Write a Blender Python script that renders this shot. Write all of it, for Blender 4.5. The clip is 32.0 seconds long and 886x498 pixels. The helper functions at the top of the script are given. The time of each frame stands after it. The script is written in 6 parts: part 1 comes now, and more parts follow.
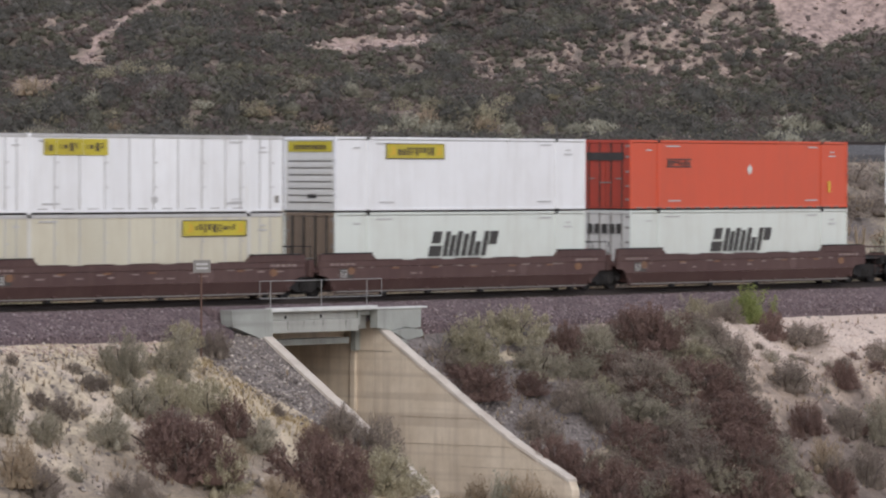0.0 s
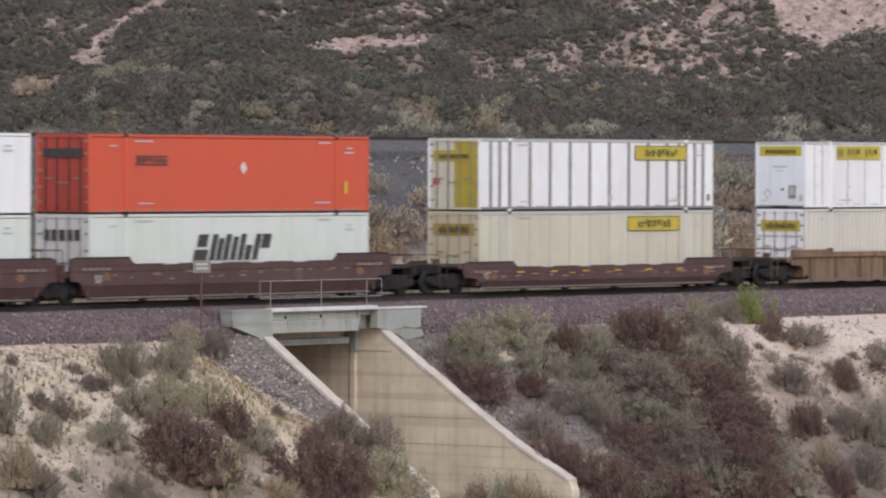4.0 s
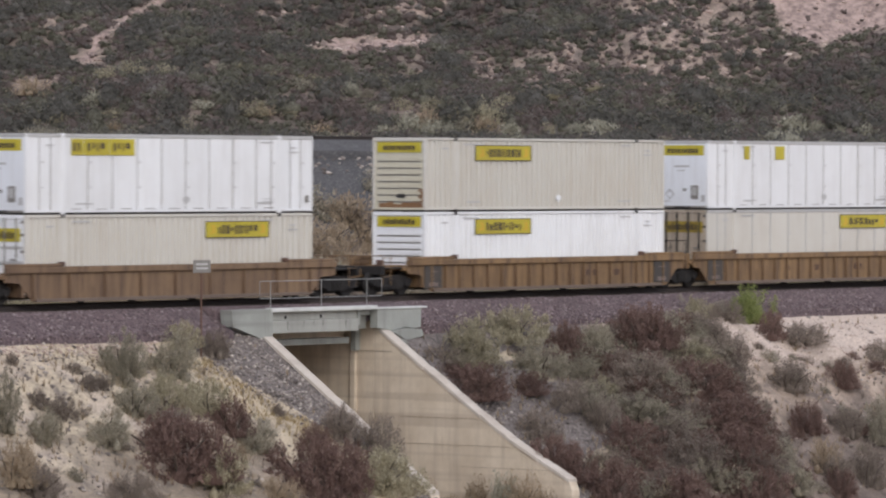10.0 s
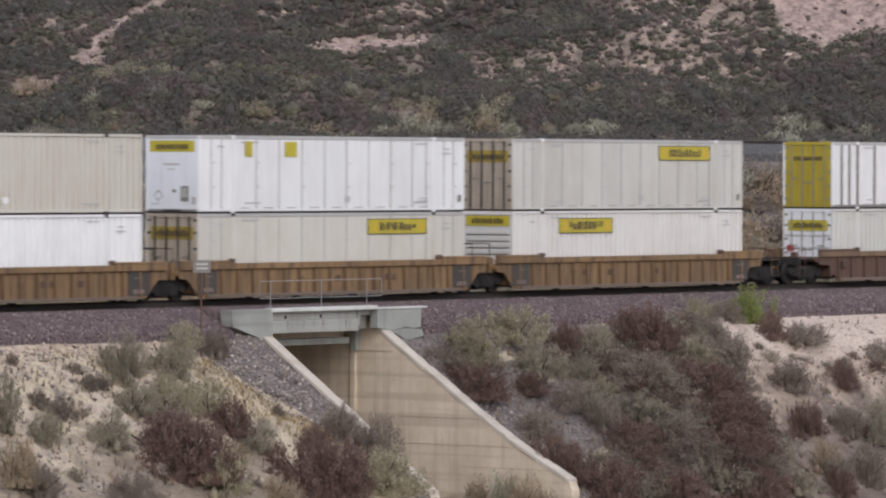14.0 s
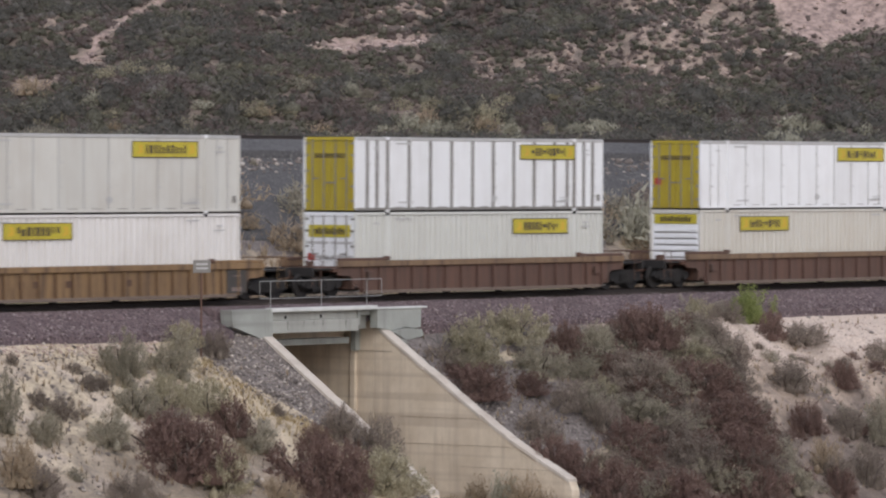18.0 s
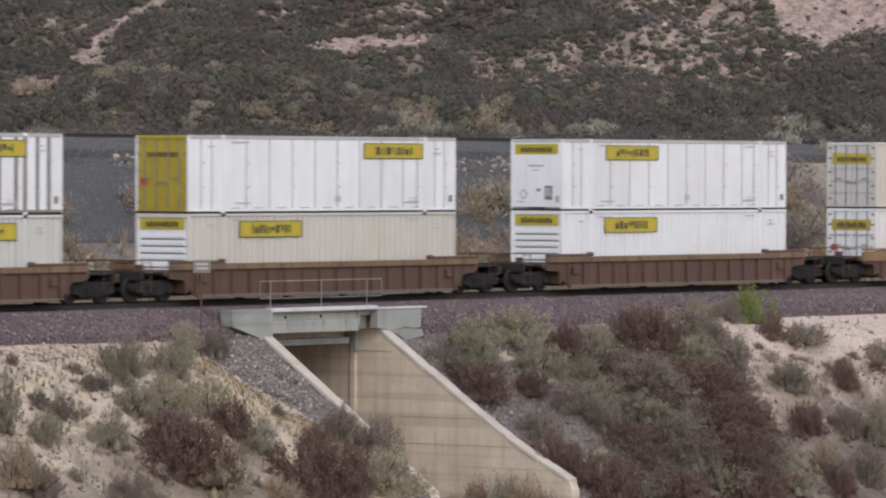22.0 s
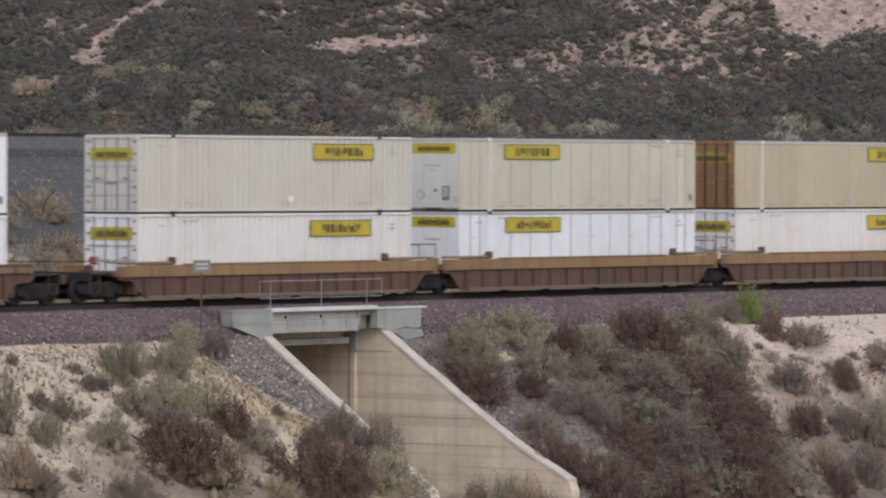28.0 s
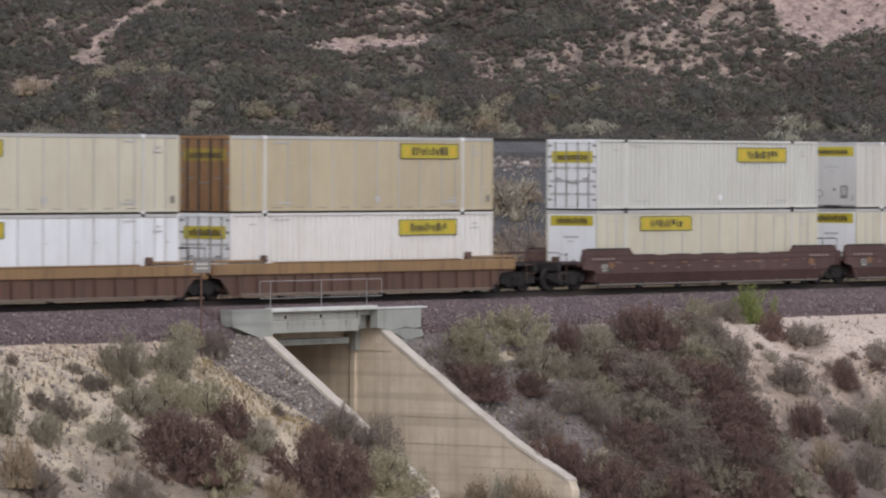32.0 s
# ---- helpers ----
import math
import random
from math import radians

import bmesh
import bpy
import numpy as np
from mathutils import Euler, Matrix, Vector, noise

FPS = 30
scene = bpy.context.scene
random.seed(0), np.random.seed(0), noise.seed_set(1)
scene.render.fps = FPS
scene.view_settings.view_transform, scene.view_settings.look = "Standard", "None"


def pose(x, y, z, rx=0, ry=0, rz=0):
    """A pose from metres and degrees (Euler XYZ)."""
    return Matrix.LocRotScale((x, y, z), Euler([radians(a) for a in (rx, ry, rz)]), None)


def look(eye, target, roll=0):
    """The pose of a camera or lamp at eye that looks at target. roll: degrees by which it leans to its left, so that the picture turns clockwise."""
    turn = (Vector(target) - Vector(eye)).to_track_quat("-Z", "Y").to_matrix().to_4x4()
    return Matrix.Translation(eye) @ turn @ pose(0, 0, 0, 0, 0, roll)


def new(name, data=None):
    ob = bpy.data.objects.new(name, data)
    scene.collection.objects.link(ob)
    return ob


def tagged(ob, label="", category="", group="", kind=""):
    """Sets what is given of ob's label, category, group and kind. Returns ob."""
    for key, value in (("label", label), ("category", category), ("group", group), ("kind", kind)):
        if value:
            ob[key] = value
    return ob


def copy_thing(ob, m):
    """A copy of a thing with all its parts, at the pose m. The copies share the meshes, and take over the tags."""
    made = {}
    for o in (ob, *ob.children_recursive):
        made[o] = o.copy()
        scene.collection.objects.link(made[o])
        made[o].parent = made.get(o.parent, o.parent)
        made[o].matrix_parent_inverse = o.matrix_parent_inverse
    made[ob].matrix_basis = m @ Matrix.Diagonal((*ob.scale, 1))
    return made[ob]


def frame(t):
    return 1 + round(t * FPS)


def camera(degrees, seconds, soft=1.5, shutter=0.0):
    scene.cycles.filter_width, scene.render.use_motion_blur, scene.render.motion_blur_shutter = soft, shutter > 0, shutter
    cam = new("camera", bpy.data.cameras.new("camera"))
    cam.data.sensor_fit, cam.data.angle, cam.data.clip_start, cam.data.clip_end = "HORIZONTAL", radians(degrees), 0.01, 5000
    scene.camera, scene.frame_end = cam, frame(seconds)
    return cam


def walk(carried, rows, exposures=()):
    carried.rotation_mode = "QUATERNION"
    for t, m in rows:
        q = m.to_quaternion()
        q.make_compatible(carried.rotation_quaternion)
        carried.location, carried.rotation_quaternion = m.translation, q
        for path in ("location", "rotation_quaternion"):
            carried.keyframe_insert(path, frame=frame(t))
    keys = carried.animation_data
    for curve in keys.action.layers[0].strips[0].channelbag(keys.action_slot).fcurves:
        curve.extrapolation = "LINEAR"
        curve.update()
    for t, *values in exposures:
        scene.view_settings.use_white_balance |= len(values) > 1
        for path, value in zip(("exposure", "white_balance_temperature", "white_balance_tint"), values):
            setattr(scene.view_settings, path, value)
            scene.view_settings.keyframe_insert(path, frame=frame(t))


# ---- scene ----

# ---- camera ----
cam = camera(9.602, 32.0, soft=2.2, shutter=0.7)
EYE = (-153.5, -126.80, 4.933)
YAW, PITCH, ROLL = radians(52.455), radians(-0.8765), 0.186
AIM = (EYE[0] + 100 * math.sin(YAW) * math.cos(PITCH), EYE[1] + 100 * math.cos(YAW) * math.cos(PITCH), EYE[2] + 100 * math.sin(PITCH))
walk(cam, [(0.0, look(EYE, AIM, ROLL)), (32.0, look(EYE, AIM, ROLL))], exposures=[(0.0, -0.11), (2.0, -0.11), (3.0, -0.05), (6.0, 0.07), (7.0, 0.07), (8.0, -0.05), (9.0, -0.08), (11.0, -0.10), (25.0, -0.12), (28.0, -0.16), (32.0, -0.16)])

# ---- light: high overcast with a faint broad sun behind the camera ----
world = bpy.data.worlds.new("overcast_sky")
scene.world = world
world.use_nodes = True
wn = world.node_tree.nodes
sky = wn.new("ShaderNodeTexSky")
sky.sky_type, sky.sun_disc = "NISHITA", False
sky.sun_elevation, sky.sun_rotation = radians(35), radians(215)
sky.air_density, sky.dust_density, sky.ozone_density = 1.0, 4.0, 1.0
soften = wn.new("ShaderNodeMixRGB")
soften.inputs[0].default_value = 0.75
soften.inputs[2].default_value = (8.8, 9.05, 10.6, 1)
world.node_tree.links.new(sky.outputs[0], soften.inputs[1])
world.node_tree.links.new(soften.outputs[0], wn["Background"].inputs[0])
wn["Background"].inputs[1].default_value = 0.122
sun_data = bpy.data.lights.new("sun", "SUN")
sun_data.energy, sun_data.angle, sun_data.color = 1.20, radians(30), (1.0, 0.975, 0.955)
sun = new("sun", sun_data)
sun.matrix_world = look((-48, -68, 58), (0, 0, 0))


# ---- materials ----
def nodes_of(name):
    m = bpy.data.materials.new(name)
    m.use_nodes = True
    nt = m.node_tree
    return m, nt, nt.nodes["Principled BSDF"]


def rgb(c):
    return (c[0], c[1], c[2], 1.0)


def noise_node(nt, scale, detail=4.0, rough=0.6, stretch=None, kind="ShaderNodeTexNoise", space="Object"):
    tc = nt.nodes.new("ShaderNodeTexCoord")
    mp = nt.nodes.new("ShaderNodeMapping")
    if stretch:
        mp.inputs["Scale"].default_value = stretch
    nt.links.new(tc.outputs[space], mp.inputs[0])
    n = nt.nodes.new(kind)
    n.inputs["Scale"].default_value = scale
    if kind == "ShaderNodeTexNoise":
        n.inputs["Detail"].default_value = detail
        n.inputs["Roughness"].default_value = rough
    nt.links.new(mp.outputs[0], n.inputs["Vector"])
    return n


def ramp(nt, src, stops):
    r = nt.nodes.new("ShaderNodeValToRGB")
    e = r.color_ramp.elements
    while len(e) < len(stops):
        e.new(0.5)
    for i, (p, c) in enumerate(stops):
        e[i].position = p
        e[i].color = rgb(c) if len(c) == 3 else c
    nt.links.new(src, r.inputs[0])
    return r


def mix(nt, fac, a, b, how="MIX"):
    m = nt.nodes.new("ShaderNodeMixRGB")
    m.blend_type = how
    for i, v in ((0, fac), (1, a), (2, b)):
        if isinstance(v, (int, float)):
            m.inputs[i].default_value = v
        elif isinstance(v, tuple):
            m.inputs[i].default_value = rgb(v)
        else:
            nt.links.new(v, m.inputs[i])
    return m.outputs[0]


def bump(nt, bsdf, src, strength, dist=0.02):
    b = nt.nodes.new("ShaderNodeBump")
    b.inputs["Strength"].default_value = strength
    b.inputs["Distance"].default_value = dist
    nt.links.new(src, b.inputs["Height"])
    nt.links.new(b.outputs[0], bsdf.inputs["Normal"])


def painted(name, base, dirt, amount=0.35, rough=0.45, streak=0.5):
    """Weathered sheet-metal paint: broad fading, rain streaks and fine grime."""
    m, nt, p = nodes_of(name)
    broad = noise_node(nt, 0.55, 5, 0.6, space="Object")
    lines = noise_node(nt, 1.6, 5, 0.65, stretch=(2.2, 2.2, 0.16))
    fine = noise_node(nt, 14, 6, 0.7)
    oi = nt.nodes.new("ShaderNodeObjectInfo")
    f1 = ramp(nt, broad.outputs[0], [(0.42, (0, 0, 0)), (0.75, (1, 1, 1))]).outputs[0]
    f2 = ramp(nt, lines.outputs[0], [(0.47, (0, 0, 0)), (0.70, (1, 1, 1))]).outputs[0]
    f3 = ramp(nt, fine.outputs[0], [(0.6, (0, 0, 0)), (0.8, (1, 1, 1))]).outputs[0]
    c = mix(nt, oi.outputs["Random"], base, tuple(v * 0.90 for v in base))
    c = mix(nt, mix(nt, 1.0, f1, (amount, amount, amount), "MULTIPLY"), c, tuple(0.6 * a + 0.4 * b for a, b in zip(dirt, base)))
    c = mix(nt, mix(nt, 1.0, f2, (amount * streak,) * 3, "MULTIPLY"), c, dirt)
    c = mix(nt, mix(nt, 1.0, f3, (amount * 0.5,) * 3, "MULTIPLY"), c, dirt)
    nt.links.new(c, p.inputs["Base Color"])
    p.inputs["Roughness"].default_value = rough
    bump(nt, p, broad.outputs[0], 0.12, 0.05)
    return m


def rough_stone(name, base, other, third, scale=6.0, strength=0.5, rough=0.92):
    m, nt, p = nodes_of(name)
    big = noise_node(nt, 0.35, 6, 0.65)
    mid = noise_node(nt, scale, 8, 0.7)
    c = mix(nt, ramp(nt, big.outputs[0], [(0.38, (0, 0, 0)), (0.66, (1, 1, 1))]).outputs[0], base, other)
    c = mix(nt, ramp(nt, mid.outputs[0], [(0.45, (0, 0, 0)), (0.7, (1, 1, 1))]).outputs[0], c, third)
    nt.links.new(c, p.inputs["Base Color"])
    p.inputs["Roughness"].default_value = rough
    bump(nt, p, mid.outputs[0], strength, 0.05)
    return m


def concrete(name, base, stain, soil):
    """Old cast concrete with board lines, rain streaks and pores."""
    m, nt, p = nodes_of(name)
    blotch = noise_node(nt, 0.7, 7, 0.65)
    runs = noise_node(nt, 1.0, 6, 0.65, stretch=(1.6, 1.6, 0.12))
    lifts = noise_node(nt, 0.8, 3, 0.5, stretch=(0.05, 0.05, 2.4))
    pores = noise_node(nt, 30, 5, 0.7)
    c = mix(nt, ramp(nt, blotch.outputs[0], [(0.36, (0, 0, 0)), (0.7, (1, 1, 1))]).outputs[0], base, soil)
    c = mix(nt, ramp(nt, runs.outputs[0], [(0.5, (0, 0, 0)), (0.8, (0.75, 0.75, 0.75))]).outputs[0], c, stain)
    c = mix(nt, ramp(nt, lifts.outputs[0], [(0.52, (0, 0, 0)), (0.62, (0.35, 0.35, 0.35))]).outputs[0], c, stain)
    c = mix(nt, ramp(nt, pores.outputs[0], [(0.58, (0, 0, 0)), (0.75, (0.5, 0.5, 0.5))]).outputs[0], c, stain)
    nt.links.new(c, p.inputs["Base Color"])
    p.inputs["Roughness"].default_value = 0.9
    bump(nt, p, pores.outputs[0], 0.25, 0.01)
    return m


def foliage(name, a, b, c, patch=0.0):
    """Leaves and twigs: each blade takes a tint of its own, each plant a shade."""
    m, nt, p = nodes_of(name)
    g = nt.nodes.new("ShaderNodeNewGeometry")
    col = ramp(nt, g.outputs["Random Per Island"], [(0.0, a), (0.5, b), (1.0, c)]).outputs[0]
    oi = nt.nodes.new("ShaderNodeObjectInfo")
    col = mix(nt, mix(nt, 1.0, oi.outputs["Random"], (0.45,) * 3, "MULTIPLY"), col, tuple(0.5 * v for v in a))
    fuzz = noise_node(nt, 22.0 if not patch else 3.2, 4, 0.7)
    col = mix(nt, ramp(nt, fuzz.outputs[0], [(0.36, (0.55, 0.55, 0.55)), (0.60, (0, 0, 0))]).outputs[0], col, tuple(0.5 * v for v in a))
    bump(nt, p, fuzz.outputs[0], 0.9, 0.05 if not patch else 0.25)
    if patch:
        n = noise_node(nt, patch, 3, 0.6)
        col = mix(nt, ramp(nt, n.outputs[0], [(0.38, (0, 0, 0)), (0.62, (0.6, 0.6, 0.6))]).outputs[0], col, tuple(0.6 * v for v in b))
    nt.links.new(col, p.inputs["Base Color"])
    p.inputs["Roughness"].default_value = 0.85
    p.inputs["Specular IOR Level"].default_value = 0.15
    thin = nt.nodes.new("ShaderNodeBsdfTranslucent")
    nt.links.new(col, thin.inputs[0])
    both = nt.nodes.new("ShaderNodeMixShader")
    both.inputs[0].default_value = 0.4
    nt.links.new(p.outputs[0], both.inputs[1])
    nt.links.new(thin.outputs[0], both.inputs[2])
    nt.links.new(both.outputs[0], nt.nodes["Material Output"].inputs[0])
    return m


def ground_material():
    m, nt, p = nodes_of("dry_soil_and_gravel")
    broad = noise_node(nt, 0.12, 7, 0.62)
    mid = noise_node(nt, 1.3, 8, 0.68)
    fine = noise_node(nt, 9.0, 6, 0.75)
    cells = noise_node(nt, 9.0, kind="ShaderNodeTexVoronoi")
    soil = mix(nt, ramp(nt, broad.outputs[0], [(0.35, (0, 0, 0)), (0.65, (1, 1, 1))]).outputs[0], (0.50, 0.415, 0.30), (0.56, 0.475, 0.355))
    soil = mix(nt, ramp(nt, mid.outputs[0], [(0.46, (0, 0, 0)), (0.68, (1, 1, 1))]).outputs[0], soil, (0.20, 0.172, 0.148))
    soil = mix(nt, ramp(nt, fine.outputs[0], [(0.52, (0, 0, 0)), (0.72, (0.8, 0.8, 0.8))]).outputs[0], soil, (0.17, 0.14, 0.125))
    gcol = mix(nt, cells.outputs["Color"], (0.085, 0.074, 0.072), (0.235, 0.205, 0.19))
    pcol = mix(nt, ramp(nt, mid.outputs[0], [(0.40, (0, 0, 0)), (0.62, (1, 1, 1))]).outputs[0], (0.43, 0.325, 0.285), (0.19, 0.143, 0.128))
    pale = nt.nodes.new("ShaderNodeAttribute")
    pale.attribute_name = "pale"
    grav = nt.nodes.new("ShaderNodeAttribute")
    grav.attribute_name = "gravel"
    jag = nt.nodes.new("ShaderNodeMath")
    jag.operation = "ADD"
    nt.links.new(grav.outputs["Fac"], jag.inputs[0])
    sc = nt.nodes.new("ShaderNodeMath")
    sc.operation = "MULTIPLY_ADD"
    sc.inputs[1].default_value, sc.inputs[2].default_value = 0.9, -0.45
    nt.links.new(fine.outputs[0], sc.inputs[0])
    nt.links.new(sc.outputs[0], jag.inputs[1])
    litter = nt.nodes.new("ShaderNodeAttribute")
    litter.attribute_name = "litter"
    lcol = mix(nt, ramp(nt, mid.outputs[0], [(0.40, (0, 0, 0)), (0.66, (1, 1, 1))]).outputs[0], (0.175, 0.138, 0.122), (0.10, 0.084, 0.075))
    c = mix(nt, pale.outputs["Fac"], soil, pcol)
    c = mix(nt, litter.outputs["Fac"], c, lcol)
    c = mix(nt, ramp(nt, jag.outputs[0], [(0.42, (0, 0, 0)), (0.58, (1, 1, 1))]).outputs[0], c, gcol)
    dust = nt.nodes.new("ShaderNodeAttribute")
    dust.attribute_name = "dust"
    dcol = mix(nt, ramp(nt, fine.outputs[0], [(0.42, (0, 0, 0)), (0.66, (1, 1, 1))]).outputs[0], (0.67, 0.56, 0.48), (0.36, 0.29, 0.25))
    c = mix(nt, dust.outputs["Fac"], c, dcol)
    nt.links.new(c, p.inputs["Base Color"])
    p.inputs["Roughness"].default_value = 0.95
    p.inputs["Specular IOR Level"].default_value = 0.2
    bump(nt, p, fine.outputs[0], 0.7, 0.06)
    return m


def ballast_material(name, a, b, c):
    m, nt, p = nodes_of(name)
    cells = noise_node(nt, 13.0, kind="ShaderNodeTexVoronoi")
    broad = noise_node(nt, 0.5, 5, 0.6)
    g = nt.nodes.new("ShaderNodeSeparateColor")
    nt.links.new(cells.outputs["Color"], g.inputs[0])
    col = ramp(nt, g.outputs[0], [(0.0, a), (0.55, b), (0.93, b), (1.0, c)]).outputs[0]
    col = mix(nt, ramp(nt, broad.outputs[0], [(0.4, (0, 0, 0)), (0.7, (0.5, 0.5, 0.5))]).outputs[0], col, a)
    nt.links.new(col, p.inputs["Base Color"])
    p.inputs["Roughness"].default_value = 0.9
    bump(nt, p, cells.outputs["Distance"], 0.8, 0.05)
    return m


def island_stone(name, a, b, c):
    m, nt, p = nodes_of(name)
    g = nt.nodes.new("ShaderNodeNewGeometry")
    n = noise_node(nt, 8, 4, 0.7)
    col = ramp(nt, g.outputs["Random Per Island"], [(0.0, a), (0.6, b), (1.0, c)]).outputs[0]
    col = mix(nt, ramp(nt, n.outputs[0], [(0.45, (0, 0, 0)), (0.7, (0.6, 0.6, 0.6))]).outputs[0], col, a)
    nt.links.new(col, p.inputs["Base Color"])
    p.inputs["Roughness"].default_value = 0.9
    return m


def metal(name, base, rough=0.5, met=0.8):
    m, nt, p = nodes_of(name)
    n = noise_node(nt, 6, 5, 0.7)
    c = mix(nt, ramp(nt, n.outputs[0], [(0.4, (0, 0, 0)), (0.7, (1, 1, 1))]).outputs[0], base, tuple(0.6 * v for v in base))
    nt.links.new(c, p.inputs["Base Color"])
    p.inputs["Roughness"].default_value = rough
    p.inputs["Metallic"].default_value = met
    return m


